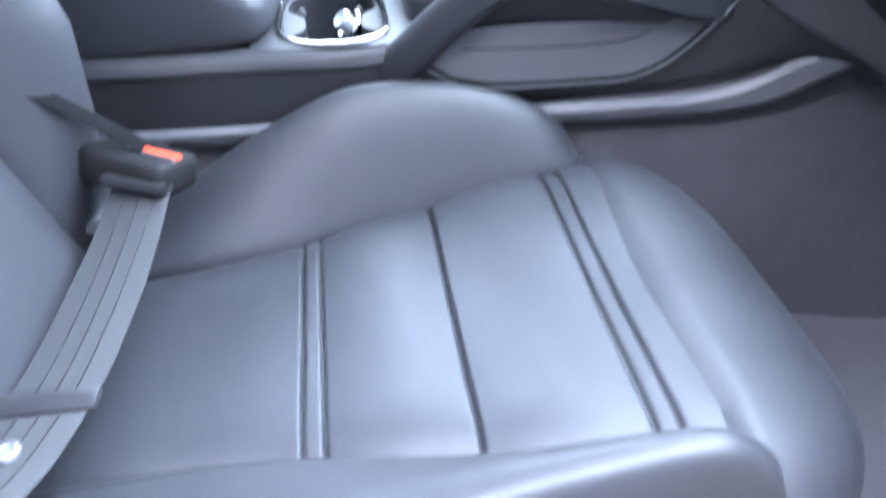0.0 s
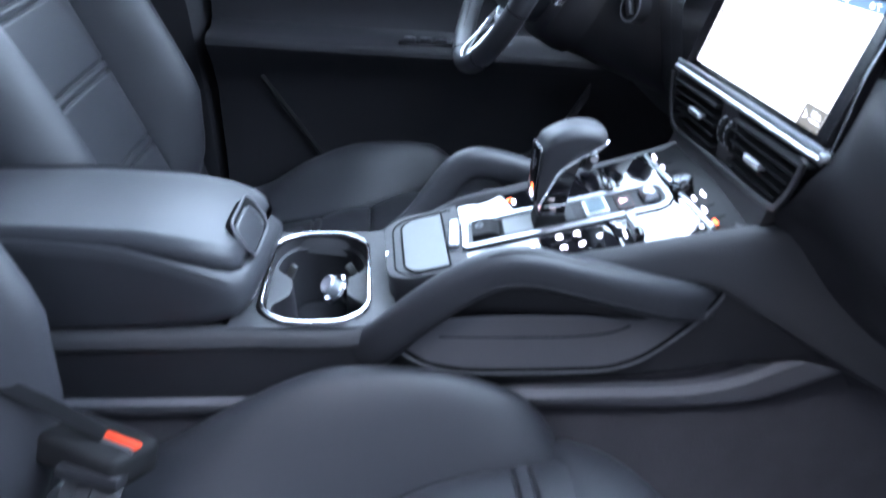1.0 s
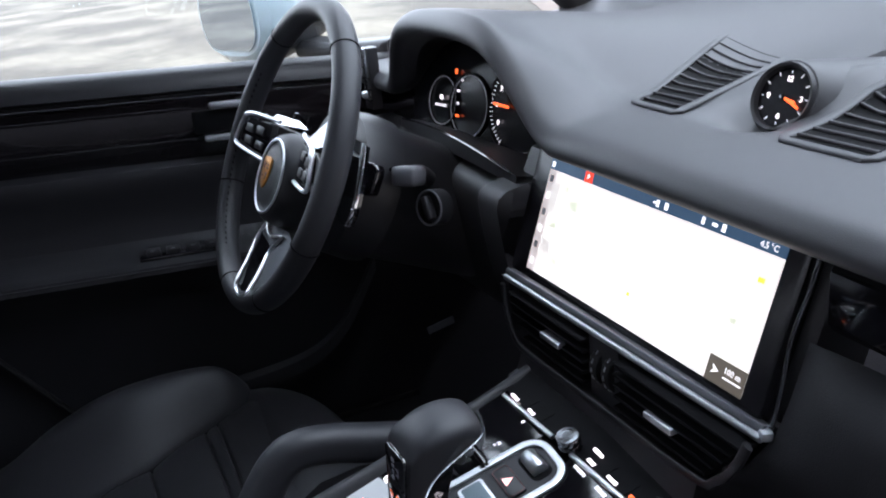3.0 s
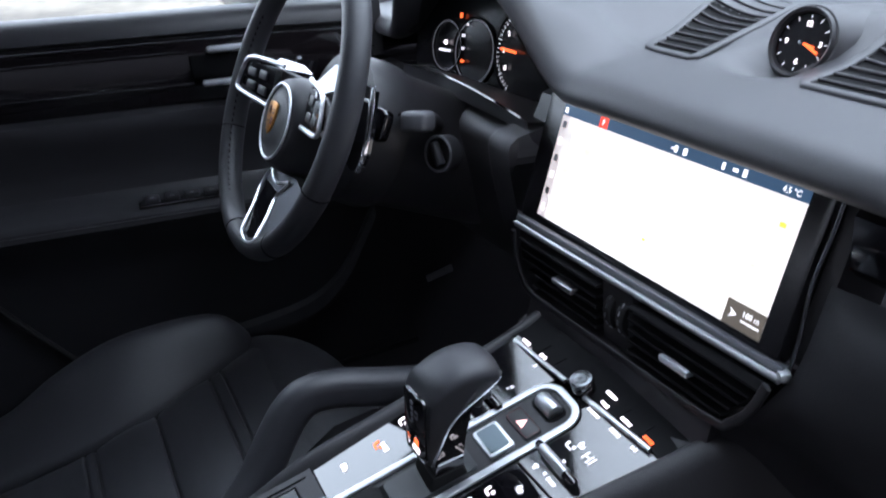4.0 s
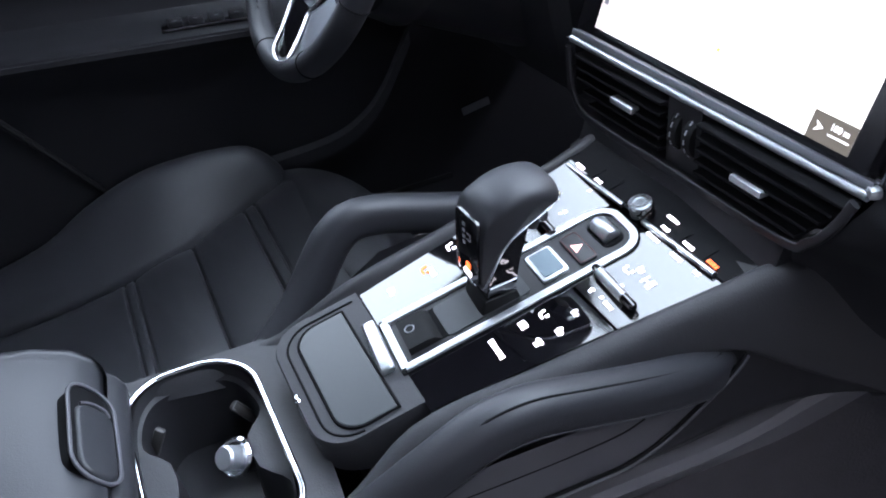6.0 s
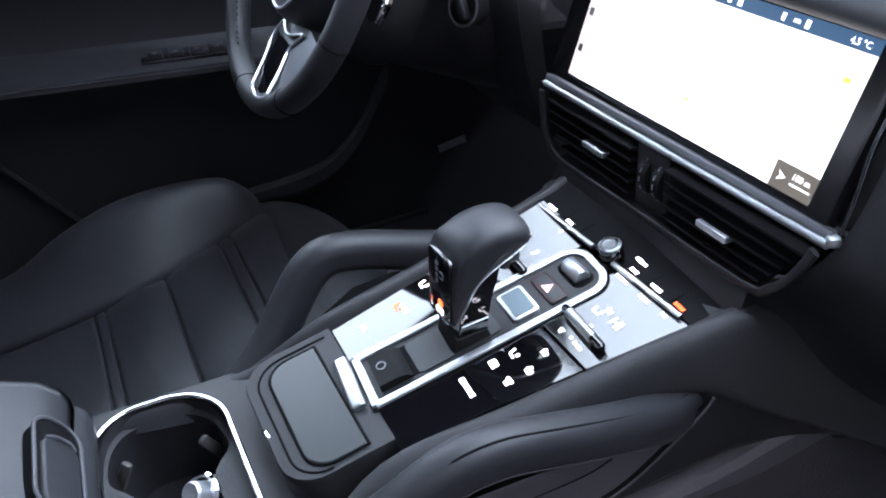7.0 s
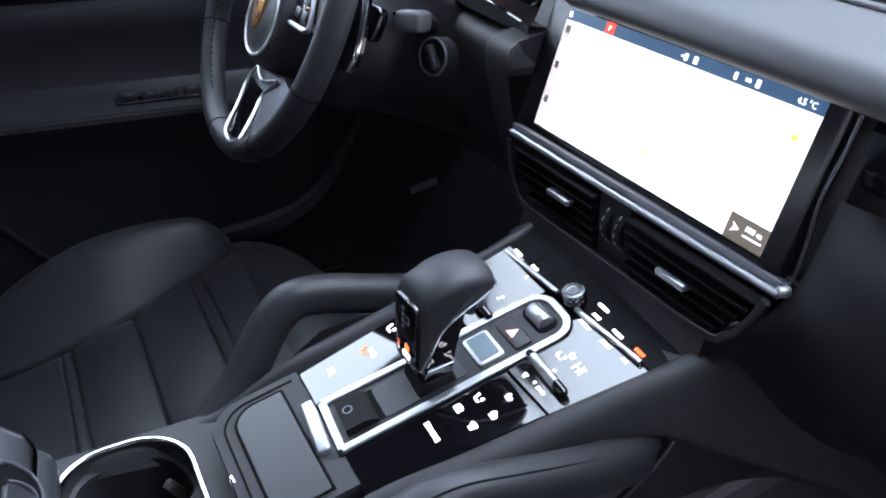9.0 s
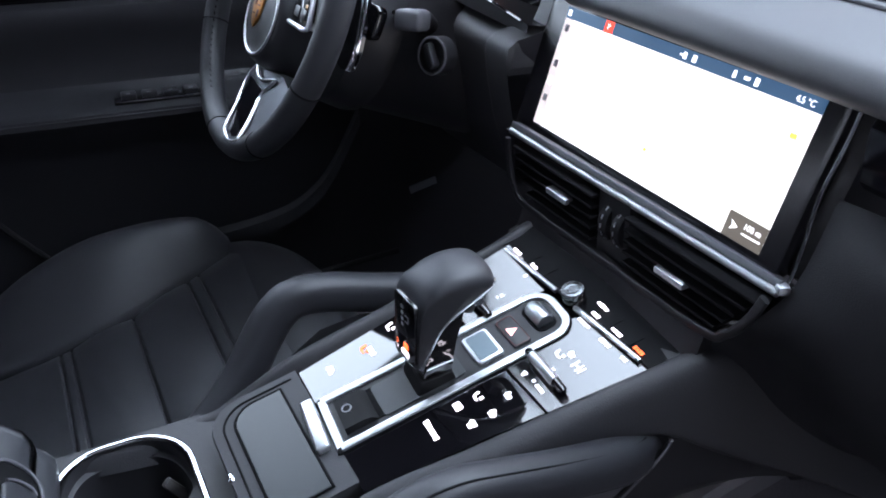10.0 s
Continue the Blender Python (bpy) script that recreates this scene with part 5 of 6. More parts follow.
ARM_TOP = ((-0.56, 0.105, 0.880, 0.906), (-0.30, 0.105, 0.877, 0.903), (-0.20, 0.104, 0.866, 0.895), (-0.155, 0.103, 0.854, 0.886), (-0.128, 0.098, 0.845, 0.877), (-0.114, 0.090, 0.842, 0.868), (-0.107, 0.078, 0.845, 0.856))
ARM_LOW = ((-0.56, 0.112, 0.790, 0.900), (-0.30, 0.112, 0.790, 0.897), (-0.21, 0.112, 0.791, 0.886), (-0.16, 0.110, 0.793, 0.870), (-0.136, 0.108, 0.795, 0.860), (-0.115, 0.103, 0.799, 0.848), (-0.104, 0.094, 0.805, 0.842), (-0.098, 0.082, 0.812, 0.838))
part("cushion", loft([arm_loop(x, w, z0, z1, 0.020) for x, w, z0, z1 in ARM_TOP]), LEATHER, arm, "padded leather top", 70)
part("lower_pad", loft([arm_loop(x, w, z0, z1, 0.018) for x, w, z0, z1 in ARM_LOW]), LEATHER, arm, "padded leather side", 70)
for s in (1, -1):
    part("seam", sweep(smooth_path([(-0.56, s * 0.1095, 0.8925), (-0.30, s * 0.1095, 0.8895), (-0.21, s * 0.1095, 0.8785), (-0.16, s * 0.1075, 0.8625), (-0.136, s * 0.1055, 0.8525), (-0.115, s * 0.1005, 0.8420)]), disc_profile(0.0007, 6)), STITCH, arm, "stitched seam")
LATCH = frame_of((-0.1130, -0.006, 0.8605), (-0.04, 1, 0), (-0.50, 0, 0.86))
# proud plate; the shade of the latch recess is put into its colour
latch = part("latch_shade", moved(prism(rrect(0.094, 0.040, 0.017, 6), -0.010, 0.0012, 0.001), LATCH), GROOVE, arm, "dark plate for the shaded recess of the armrest latch")
part("pocket_rim", moved(sweep([(a, b, 0.0016) for a, b in rrect(0.096, 0.042, 0.018, 7)], rrect(0.0030, 0.0026, 0.001, 3), ring=True), LATCH), PIPING, latch, "rounded grey rim")
part("latch_tongue", moved(prism(rrect(0.070, 0.033, 0.012, 6), 0.0, 0.0042, 0.003, 3), LATCH @ pose(-0.010, -0.001, 0)), LEATHER, latch, "leather-covered latch tongue")
part("tongue_lip", moved(sweep(smooth_path([(0.022, 0.012, 0.0034), (0.0255, 0.004, 0.0044), (0.0255, -0.008, 0.0044), (0.021, -0.014, 0.0034)]), disc_profile(0.0014, 7)), LATCH), PIPING, latch, "raised lip of the tongue")

# ---- seats ----
def cushion_height(u):
    return 0.672 + 0.15 * u - (0.35 * max(0, u - 0.17)) ** 2 * 12


# per seat: pleat seams, the fold, half width of the centre by place, height of the bolsters by place, height of the outer bolster, how much narrower the seat is towards -y
SEATS = {
    "driver_seat": ((-0.048, -0.034, 0.134, 0.152), 0.051, ((-0.30, 0.130), (-0.145, 0.116), (-0.018, 0.122), (0.06, 0.139), (0.147, 0.173), (0.22, 0.205)), ((-0.30, 0.004), (-0.144, 0.022), (-0.064, 0.056), (0.018, 0.074), (0.092, 0.068), (0.160, 0.050), (0.200, 0.028), (0.216, 0.012)), None, 0.0),
    "passenger_seat": ((-0.065, -0.049, 0.166, 0.182), 0.056, ((-0.30, 0.145), (-0.12, 0.150), (-0.04, 0.161), (0.042, 0.176), (0.125, 0.191), (0.22, 0.205)), ((-0.30, 0.005), (-0.18, 0.036), (-0.09, 0.076), (-0.02, 0.098), (0.04, 0.096), (0.10, 0.080), (0.14, 0.062), (0.182, 0.038), (0.210, 0.018), (0.216, 0.008)), ((-0.30, 0.003), (-0.18, 0.014), (-0.09, 0.028), (-0.02, 0.040), (0.05, 0.052), (0.12, 0.060), (0.17, 0.060), (0.20, 0.050), (0.211, 0.036), (0.216, 0.012)), 0.050),
}
SKEW = 0.075


def insert_z(u, v, seams, fold):
    z = cushion_height(u) - 0.006 * (1 - (v / 0.16) ** 2)
    for c in seams:
        z -= 0.0046 * math.exp(-((u - c) / 0.0017) ** 2)
    z -= 0.0065 * math.exp(-((u - fold) / 0.0016) ** 2)
    z += 0.006 * math.sin(math.pi * min(1, max(0, (u - seams[1]) / (fold - seams[1])))) if u < fold else 0.006 * math.sin(math.pi * min(1, (u - fold) / (seams[2] - fold)))
    return z + 0.0014 * noise.noise(Vector((u * 14, v * 14, 0.3))) + 0.0005 * noise.noise(Vector((u * 60, v * 45, 1.3)))


def make_seat(name, ox, oy, label):
    """A front seat: cushion, side bolsters, nose and backrest, each upholstered piece a part."""
    seat = thing(name, (ox, oy, 0.45), label, "car seat", "front seats")
    seams, fold, halves, heights, outer_heights, cut = SEATS[name]

    def insert(a, b):
        u = -0.30 + 0.515 * a
        w = between(halves, u)[0]
        v = cut - w + b * (2 * w - cut)
        sink = 0.012 * abs(2 * b - 1) ** 10
        return (ox + u - SKEW * v, oy + v, insert_z(u, v, seams, fold) - sink)
    part("seat_cushion", sheet(insert, 520, 20, 0.03), LEATHER, seat, "black leather seat centre with cross pleats", 60)

    def bolster(s):
        loops = []
        for i in range(41):
            k = i / 40
            u = -0.30 + 0.515 * k
            w = between(halves, u)[0]
            swell = between(outer_heights if s < 0 and cut else heights, u)[0]
            base = cushion_height(u)
            outer = 0.272 - 0.05 * max(0, u)
            if s < 0:
                w, outer = w - cut, outer - cut
            base -= 0.022 * max(0.0, (k - 0.90) / 0.10) ** 2
            row = [(w - 0.002, base - 0.016), (w + 0.003, base + 0.000), (w + 0.30 * (outer - w), base + 0.55 * swell), (w + 0.50 * (outer - w), base + 0.88 * swell), (w + 0.68 * (outer - w), base + swell), (w + 0.86 * (outer - w), base + 0.86 * swell), (outer - 0.006, base + 0.4 * swell - 0.012), (outer, base - 0.04), (outer - 0.004, base - 0.10), (outer - 0.02, base - 0.16)]
            loops.append(smooth_path([(ox + u - SKEW * s * v, oy + s * v, z) for v, z in row], 3))
        return loft(loops, closed=False)
    for s in (1, -1):
        part("side_bolster", bolster(s), LEATHER, seat, "padded black leather bolster", 70)

    def nose(a, b):
        k = a * 1.0
        v = (2 * b - 1) * (0.262 if b > 0.5 else 0.262 - 1.3 * cut)
        reach = 0.122 - 0.075 * abs(2 * b - 1) ** 4
        ang = k * math.pi * 0.62
        u = 0.208 + reach * math.sin(min(ang, math.pi / 2)) ** 0.9 if ang < math.pi / 2 else 0.208 + reach - 0.02 * (ang - math.pi / 2)
        top = cushion_height(0.208) + 0.002
        drop = 0.070 * (1 - math.cos(min(ang, math.pi / 2))) ** 1.25 + 0.30 * max(0, ang - math.pi / 2)
        edge = 0.03 * abs(2 * b - 1) ** 8
        return (ox + u - SKEW * v - 0.006 * (k == 0), oy + v * (1 - 0.03 * k), top - drop - edge - 0.010 * (k == 0))
    part("seat_nose", sheet(nose, 24, 36, 0.02), LEATHER, seat, "rounded black leather seat front", 60)
    part("seat_base", moved(rbox(0.48, 0.46, 0.14, 0.03, 3), pose(ox - 0.02, oy, 0.545)), PLASTIC, seat, "black seat base")

    # backrest, s up along it, leaning back
    lean = radians(23)

    def back_point(sv, v, out):
        x = -0.285 - sv * math.sin(lean) + out * math.cos(lean)
        z = 0.665 + sv * math.cos(lean) + out * math.sin(lean)
        return (ox + x, oy + v, z)

    def back_insert(a, b):
        sv, v = 0.68 * a, (2 * b - 1) * (0.125 + 0.02 * a)
        out = 0.035 - 0.010 * (1 - (2 * b - 1) ** 2)
        for c in (0.130, 0.145, 0.262, 0.277, 0.394, 0.409, 0.526, 0.541):
            out -= 0.0060 * math.exp(-((sv - c - 0.09 * (v - 0.12)) / 0.0028) ** 2)
        return back_point(sv, v, out - 0.012 * abs(2 * b - 1) ** 10)
    part("backrest", sheet(back_insert, 330, 16, 0.03, (-0.9, 0, -0.4)), LEATHER, seat, "black leather backrest with cross pleats", 60)
    for s in (1, -1):
        loops = []
        for i in range(31):
            sv = -0.03 + 0.73 * i / 30
            w = 0.124 + 0.02 * sv / 0.68
            full = (0.052 if cut == 0 and s < 0 else 0.078) * min(1.0, max(0.0, (sv + 0.03) / 0.20)) ** 1.1 * math.sin(math.pi * min(1, (sv + 0.30) / 1.05)) ** 0.7
            low = 0.060 * max(0.0, (0.08 - sv) / 0.10) ** 1.3
            wide = 0.255 - 0.03 * max(0, (sv - 0.3) / 0.4) ** 2
            row = ((w - 0.002, 0.018), (w + 0.004, 0.036), (w + 0.025, 0.040 + 0.5 * full), (w + 0.055, 0.038 + full), (w + 0.085, 0.030 + 0.95 * full), (wide - 0.006, 0.02 + 0.35 * full), (wide, -0.02), (wide - 0.01, -0.08), (wide - 0.05, -0.11))
            loops.append(smooth_path([back_point(sv, s * v, out - (low if out > 0.03 else 0)) for v, out in row], 3))
        part("back_bolster", loft(loops, closed=False), LEATHER, seat, "padded black leather bolster", 70)
    part("back_shell", loft([[back_point(sv, v, out) for v, out in ((-w, -0.07), (-w * 0.8, -0.12), (w * 0.8, -0.12), (w, -0.07), (w, -0.02), (-w, -0.02))] for sv, w in ((-0.02, 0.235), (0.3, 0.24), (0.6, 0.215), (0.70, 0.17))]), PLASTIC, seat, "black backrest shell")
    return seat


make_seat("driver_seat", -0.078, 0.375, "black leather driver's seat with pleated centre")
make_seat("passenger_seat", 0.0, -0.385, "black leather passenger seat with pleated centre, belt buckled over it")

# ---- passenger's belt ----
belt = thing("seat_belt", (-0.20, -0.24, 0.70), "dark grey seat belt buckled across the passenger seat", "seat belt")
lap = smooth_path([(-0.205, -0.235, 0.735), (-0.212, -0.290, 0.712), (-0.217, -0.36, 0.700), (-0.220, -0.44, 0.698), (-0.222, -0.52, 0.712), (-0.225, -0.60, 0.735), (-0.23, -0.66, 0.70), (-0.24, -0.69, 0.60)], 6)
part("webbing", sweep(lap, rrect(0.052, 0.0022, 0.0009, 2), scale=lambda t: (1.0 + 0.15 * min(1, t * 4), 1.0)), WEBBING, belt, "woven dark grey webbing")
# creases drawn as thin dark beads, their shade put into the colour
for w in (-0.013, 0.0, 0.013):
    part("fold_shade", sweep([p + Vector((w, 0, 0.0014)) for p in lap[1:30]], disc_profile(0.0009, 6)), PLASTIC, belt, "dark bead for the shade of a crease along the webbing")
part("keeper", moved(rbox(0.070, 0.020, 0.008, 0.003), pose(-0.221, -0.470, 0.704, 0, 0, 4)), PLASTIC, belt, "plastic belt keeper")
part("stop_button", moved(lathe(((0, 0), (0.008, 0), (0.008, 0.003), (0.005, 0.005), (0.003, 0.0035), (0, 0.0035)), 20), pose(-0.222, -0.520, 0.7145)), GREY_PLASTIC, belt, "round belt stop button")
buckle = part("buckle", moved(rbox(0.088, 0.060, 0.034, 0.009, 3), pose(-0.214, -0.216, 0.738, -16, 6, -22)), RUBBER, belt, "black belt buckle")
part("release", moved(rbox(0.046, 0.012, 0.008, 0.002), pose(-0.214, -0.216, 0.738, -16, 6, -22) @ pose(0.017, 0.002, 0.0145)), RED_PLASTIC, buckle, "orange-red release button")
part("buckle_lip", moved(rbox(0.050, 0.0035, 0.0045, 0.0015), pose(-0.214, -0.216, 0.738, -16, 6, -22) @ pose(0.017, -0.0075, 0.0162)), PIPING, buckle, "pale edge in front of the button")
part("tongue", moved(rbox(0.058, 0.020, 0.012, 0.003), pose(-0.208, -0.246, 0.738, -16, 6, -12)), PLASTIC, buckle, "black belt tongue")
part("shoulder_webbing", sweep(smooth_path([(-0.202, -0.222, 0.760), (-0.225, -0.222, 0.778), (-0.255, -0.226, 0.803), (-0.300, -0.241, 0.846), (-0.352, -0.300, 0.930), (-0.430, -0.450, 1.10), (-0.50, -0.62, 1.33)]), rrect(0.014, 0.002, 0.0008, 2), (0.45, -0.6, 0.6)), GROOVE, belt, "woven black shoulder webbing")

# ---- steering wheel ----
AX = radians(27.1)
WHEEL_R = 0.1690
wheel_m = frame_of((0.1985, 0.3837, 1.0968), (0.0954, -1, 0), (math.sin(AX), 0, math.cos(AX)))
wheel = thing("steering_wheel", (0.26, 0.385, 1.04), "black leather three-spoke steering wheel with satin metal inlays", "steering wheel")


def ring_path(r, n=72):
    return [Vector((r * math.cos(2 * math.pi * i / n), r * math.sin(2 * math.pi * i / n), 0)) for i in range(n)]


part("rim", moved(sweep(ring_path(WHEEL_R), [(0.0136 * math.cos(a), 0.0148 * math.sin(a)) for a in [2 * math.pi * j / 18 for j in range(18)]], (0, 0, 1), True), wheel_m), LEATHER, wheel, "black leather rim")
for deg in (50, 130, 203, 337, 258, 302):
    k = radians(deg)
    ring = [Vector(((WHEEL_R + 0.0138 * math.cos(a)) * math.cos(k), (WHEEL_R + 0.0138 * math.cos(a)) * math.sin(k), 0.0150 * math.sin(a))) for a in [2 * math.pi * j / 20 for j in range(20)]]
    part("rim_seam", moved(sweep(ring, disc_profile(0.0008, 5), (-math.sin(k), math.cos(k), 0), True), wheel_m), GROOVE, wheel, "stitched joint")
for j in range(30):
    k = radians(150 + 3.0 * j)
    r = WHEEL_R - 0.0120
    part("stitch", moved(rbox(0.0011, 0.0044, 0.0016, 0), wheel_m @ pose(r * math.cos(k), r * math.sin(k), 0.0068, 0, 0, math.degrees(k) + 24)), GROOVE, wheel)
HUB_Y = -0.026
hub = part("airbag_cover", moved(lathe(((0, -0.075), (0.050, -0.075), (0.0555, -0.055), (0.0560, -0.028), (0.0535, -0.010), (0.0490, 0.000), (0.0455, 0.0035), (0.0405, 0.0040), (0.0390, 0.0032), (0.030, 0.0066), (0.015, 0.0086), (0, 0.0090)), 52), wheel_m @ pose(0, HUB_Y, 0.0)), LEATHER, wheel, "round black airbag cover", 50)
part("hub_ring", moved(sweep([(0.0425 * math.cos(2 * math.pi * i / 48), 0.0425 * math.sin(2 * math.pi * i / 48) + HUB_Y, 0.0044) for i in range(48)], rrect(0.0034, 0.0026, 0.0011, 3), ring=True), wheel_m), SATIN, hub, "satin ring round the cover")
crest = [(a, b) for a, b in ((-0.0125, 0.016), (0.0, 0.018), (0.0125, 0.016), (0.0130, 0.004), (0.0105, -0.008), (0.006, -0.015), (0, -0.019), (-0.006, -0.015), (-0.0105, -0.008), (-0.0130, 0.004))]
emblem = part("emblem", moved(prism(crest, 0.0, 0.0022, 0.0008), wheel_m @ pose(0, HUB_Y + 0.004, 0.0086)), BADGE, hub, "plain gold shield")
for a, b, w, h in ((-0.0055, 0.008, 0.006, 0.008), (0.0055, -0.004, 0.006, 0.008), (0.0055, 0.009, 0.007, 0.0016), (-0.0052, -0.005, 0.007, 0.0016), (0.0055, 0.005, 0.007, 0.0016)):
    part("emblem_field", moved(rbox(w, h, 0.0008, 0.0002), wheel_m @ pose(a, HUB_Y + 0.004 + b, 0.0109)), BADGE_DARK, emblem)
for s in (1, -1):
    spoke = part("spoke", moved(loft([[(s * a, b, z + dz) for a, b, z in ((0.040, 0.026, -0.018), (0.085, 0.027, -0.004), (0.136, 0.021, 0.006), (0.160, 0.006, 0.002), (0.152, -0.012, 0.006), (0.100, -0.016, -0.002), (0.040, -0.018, -0.018))] for dz in (-0.020, -0.006, 0.0)]), wheel_m), PLASTIC, wheel, "black side spoke")
    part("spoke_inlay", moved(sweep(smooth_path([(s * 0.046, 0.0330, -0.006), (s * 0.080, 0.0325, 0.004), (s * 0.116, 0.0300, 0.010), (s * 0.134, 0.0240, 0.0120), (s * 0.141, 0.0120, 0.0125), (s * 0.1475, -0.0080, 0.0125), (s * 0.138, -0.0140, 0.0110), (s * 0.100, -0.0165, 0.004), (s * 0.046, -0.0190, -0.008)], 5), disc_profile(0.0026, 8)), wheel_m), SATIN, spoke, "satin metal frame")
    part("spoke_plate", moved(loft([[(s * a, b, z + dz) for a, b, z in (((0.028, 0.042, -0.030), (0.050, 0.055, -0.026), (0.104, 0.060, -0.022), (0.132, 0.036, -0.004), (0.108, 0.027, 0.000), (0.060, 0.029, -0.006), (0.040, 0.030, -0.014)) if s > 0 else ((0.030, 0.034, -0.026), (0.050, 0.040, -0.020), (0.084, 0.039, -0.012), (0.084, 0.030, -0.004), (0.060, 0.029, -0.008)))] for dz in (-0.010, 0.0)]), wheel_m), BRIGHT, spoke, "bright metal plate by the hub")
    pads = part("switch_block", moved(loft([[(s * a, b, z + dz) for a, b, z in ((0.060, 0.026, -0.002), (0.120, 0.024, 0.0085), (0.133, 0.012, 0.010), (0.138, -0.006, 0.010), (0.100, -0.012, 0.002), (0.060, -0.013, -0.005))] for dz in (-0.008, 0.0)]), wheel_m), PIANO, spoke, "gloss black switches")
    for a, b, z in ((0.086, 0.014, 0.0020), (0.116, 0.012, 0.0070), (0.084, -0.004, 0.0000), (0.114, -0.003, 0.0055)):
        part("switch_key", moved(rbox(0.020, 0.010, 0.0036, 0.0012), wheel_m @ pose(s * a, b, z, 0, -9 * s, 0)), PLASTIC, pads)
    paddle = part("shift_paddle", moved(loft([[(s * a, b, z) for a, b in ((0.070, 0.048), (0.116, 0.044), (0.131, 0.006), (0.138, -0.019), (0.134, -0.038), (0.115, -0.042), (0.070, -0.030))] for z in (-0.053, -0.047)]), wheel_m), PIANO, wheel, "dark shift paddle")
    part("paddle_edge", moved(sweep(smooth_path([(s * 0.115, 0.046, -0.045), (s * 0.125, 0.025, -0.045), (s * 0.1335, 0.003, -0.045), (s * 0.1395, -0.019, -0.045), (s * 0.1355, -0.039, -0.045)], 5), rrect(0.0030, 0.0060, 0.0012, 3)), wheel_m), CHROME, paddle, "chrome edge of the paddle")
# lower spoke: a tapered dark plate with a framed gloss inlay on its driver's side half
low = part("lower_spoke", moved(loft([[(a, y, z + dz) for a, y, z in ((-0.028, -0.082, -0.018), (0.050, -0.076, -0.019), (0.092, -0.084, -0.014), (0.106, -0.112, -0.006), (0.098, -0.130, 0.001), (0.062, -0.152, 0.008), (0.033, -0.162, 0.009), (0.010, -0.156, 0.009), (-0.032, -0.104, -0.015))] for dz in (-0.016, -0.002, 0.0)]), wheel_m), SPOKE_METAL, wheel, "dark satin metal lower spoke")
part("lower_inlay", moved(sweep(smooth_path([(-0.023, -0.088, -0.0135), (-0.030, -0.103, -0.0115), (-0.012, -0.128, -0.0015), (0.008, -0.149, 0.0105), (0.015, -0.1565, 0.0120), (0.034, -0.1600, 0.0125), (0.054, -0.1540, 0.0125), (0.059, -0.1480, 0.0115), (0.043, -0.127, -0.0005), (0.027, -0.106, -0.0105), (0.037, -0.093, -0.0125), (0.046, -0.083, -0.0135), (0.030, -0.0870, -0.0130), (0.013, -0.0915, -0.0125), (-0.003, -0.0890, -0.0130), (-0.015, -0.0820, -0.0140)], 4, True), disc_profile(0.0019, 8), ring=True), wheel_m), BRIGHT, low, "bright satin metal outline")
part("lower_infill", moved(loft([[(a, y, z + dz) for a, y, z in ((-0.024, -0.096, -0.0125), (0.020, -0.100, -0.0120), (0.037, -0.126, -0.0010), (0.053, -0.148, 0.0095), (0.034, -0.1550, 0.0105), (0.016, -0.152, 0.0095), (-0.026, -0.104, -0.0125))] for dz in (-0.004, 0.0)]), wheel_m), PIANO, low, "gloss black centre")

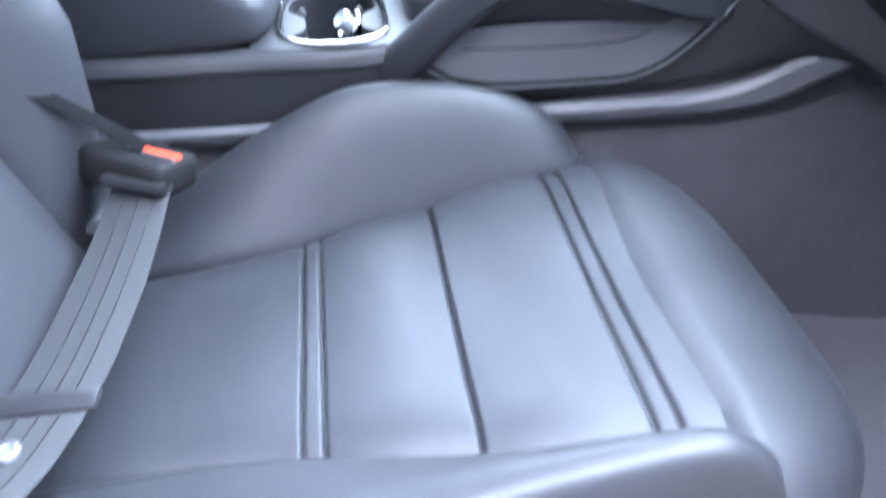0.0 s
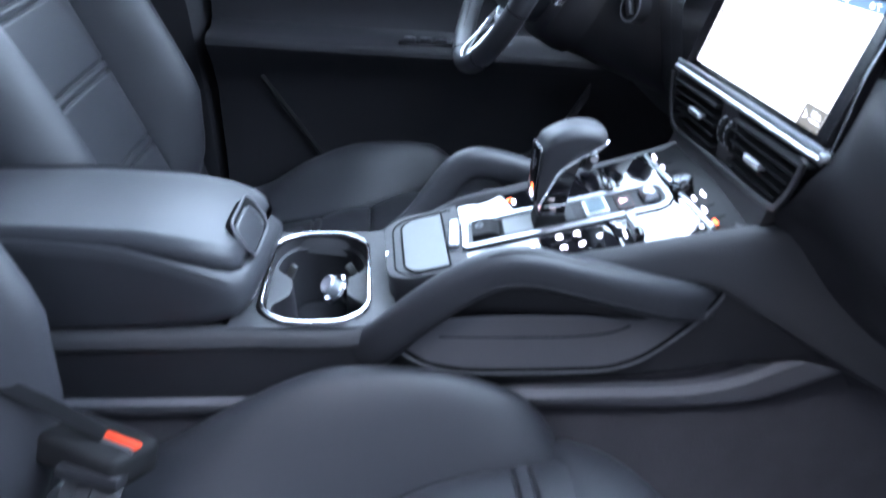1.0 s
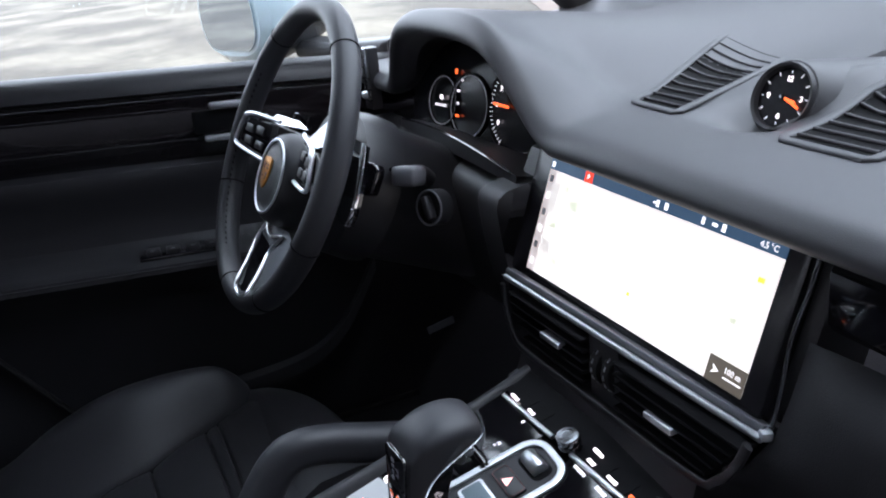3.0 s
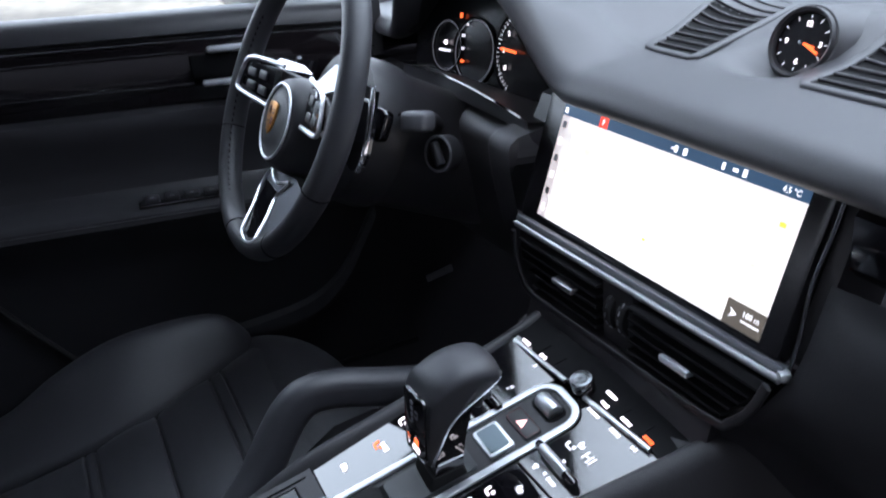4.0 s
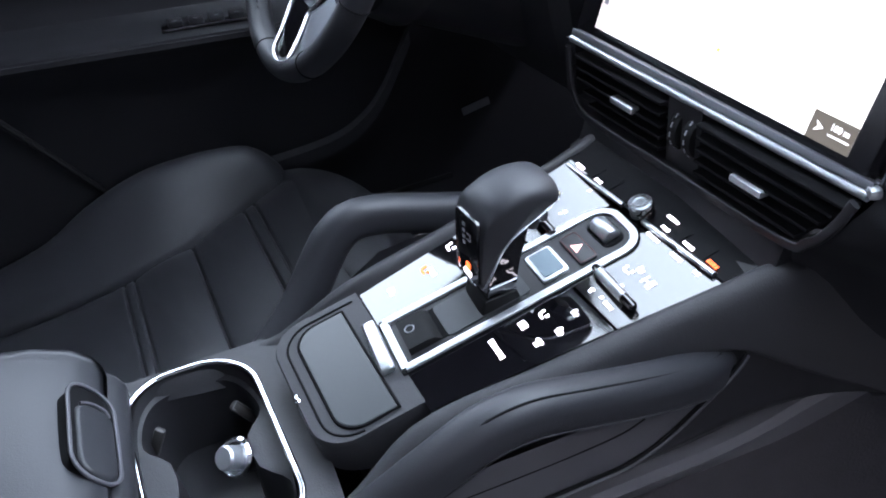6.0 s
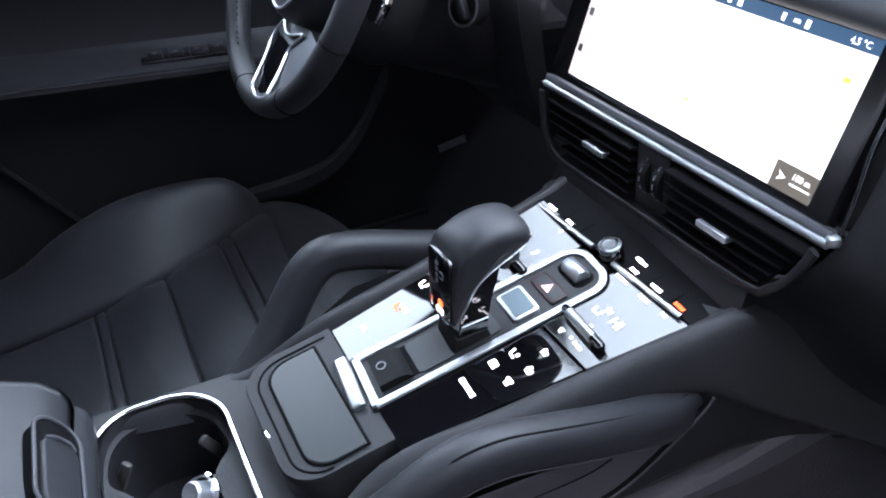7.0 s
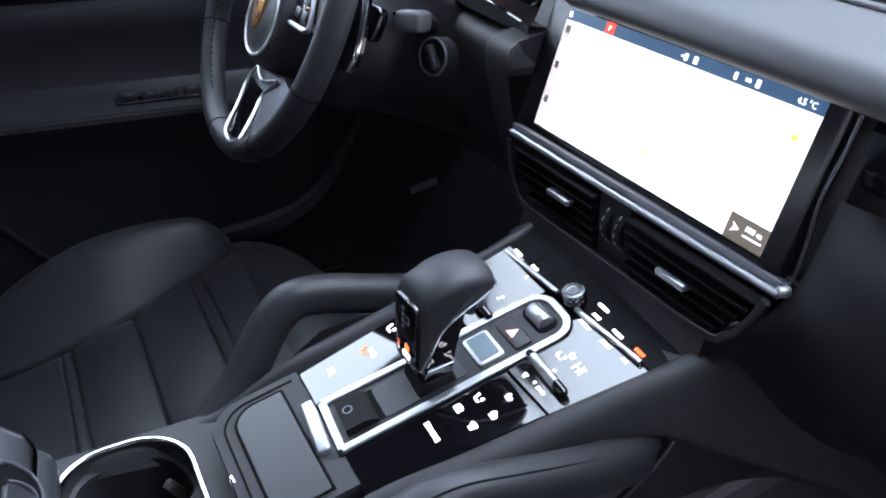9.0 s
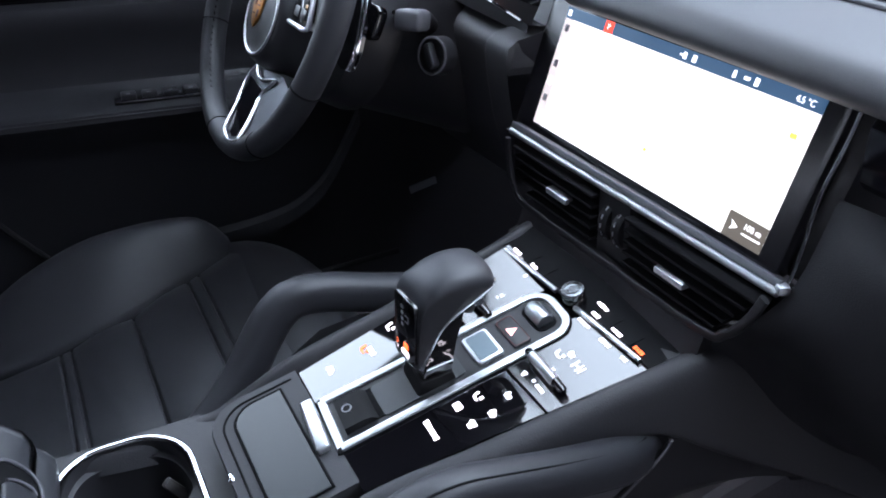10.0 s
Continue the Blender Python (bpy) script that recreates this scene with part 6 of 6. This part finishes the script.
column = thing("steering_column", (0.33, 0.335, 1.03), "black steering column shroud with stalks", "steering column")
part("shroud", moved(loft([[(a, b - 0.012, z) for a, b in rrect(w, h, r, 8)] for z, w, h, r in ((-0.060, 0.150, 0.135, 0.060), (-0.066, 0.190, 0.165, 0.078), (-0.100, 0.200, 0.172, 0.080), (-0.112, 0.196, 0.170, 0.080), (-0.113, 0.176, 0.160, 0.076), (-0.20, 0.17, 0.155, 0.07), (-0.27, 0.17, 0.15, 0.06))]), wheel_m), PLASTIC, column, "black plastic shroud")
part("column_switch", moved(prism(rrect(0.034, 0.036, 0.009, 5), 0, 0.012, 0.004, 3), wheel_m @ pose(0.094, 0.010, -0.074, 0, 24, 0)), PIANO, column, "rounded gloss black switch on the column")
stub = smooth_path([(0.350, 0.318, 1.052), (0.338, 0.304, 1.064), (0.322, 0.290, 1.071)])
stalk = part("stalk", sweep(stub, disc_profile(0.0095, 14)), PLASTIC, column, "black control stalk", 60)
part("stalk_head", moved(rbox(0.026, 0.031, 0.021, 0.005, 3), pose(0.3135, 0.2735, 1.0735, 0, 12, 38)), GREY_PLASTIC, stalk, "grey square stalk head")
part("stalk_switch", moved(rbox(0.012, 0.014, 0.004, 0.001), pose(0.3050, 0.2840, 1.0800, 0, 12, 38)), PIANO, stalk, "small rocker")
barrel = Matrix.Translation((0.334, 0.268, 1.0345)) @ Vector((-0.86, -0.38, 0.22)).to_track_quat("Z", "Y").to_matrix().to_4x4()
part("round_switch", moved(lathe(((0, -0.012), (0.020, -0.012), (0.020, 0.004), (0.017, 0.006), (0.0165, 0.0005), (0, 0.0005)), 30), barrel), PLASTIC, column, "round black switch")
part("switch_grip", moved(rbox(0.009, 0.027, 0.011, 0.003), barrel @ pose(0, 0, 0.006, 0, 0, 30)), PLASTIC, column, "grip across the switch")
part("switch_ring", moved(sweep([(0.0188 * math.cos(2 * math.pi * i / 32), 0.0188 * math.sin(2 * math.pi * i / 32), 0.0055) for i in range(32)], rrect(0.0026, 0.0020, 0.0008, 3), ring=True), barrel), GREY_PLASTIC, column, "satin ring")
pedal = thing("brake_pedal", (0.62, 0.33, 0.50), "rubber-faced brake pedal in the driver's footwell", "pedal")
part("pedal_pad", moved(rbox(0.02, 0.075, 0.06, 0.006), pose(0.60, 0.33, 0.60, 0, 30, 0)), RUBBER, pedal, "ribbed rubber pad")
part("pedal_arm", sweep([(0.61, 0.33, 0.61), (0.66, 0.33, 0.72), (0.68, 0.33, 0.80)], rrect(0.016, 0.02, 0.004, 3)), PLASTIC, pedal, "black pedal arm")
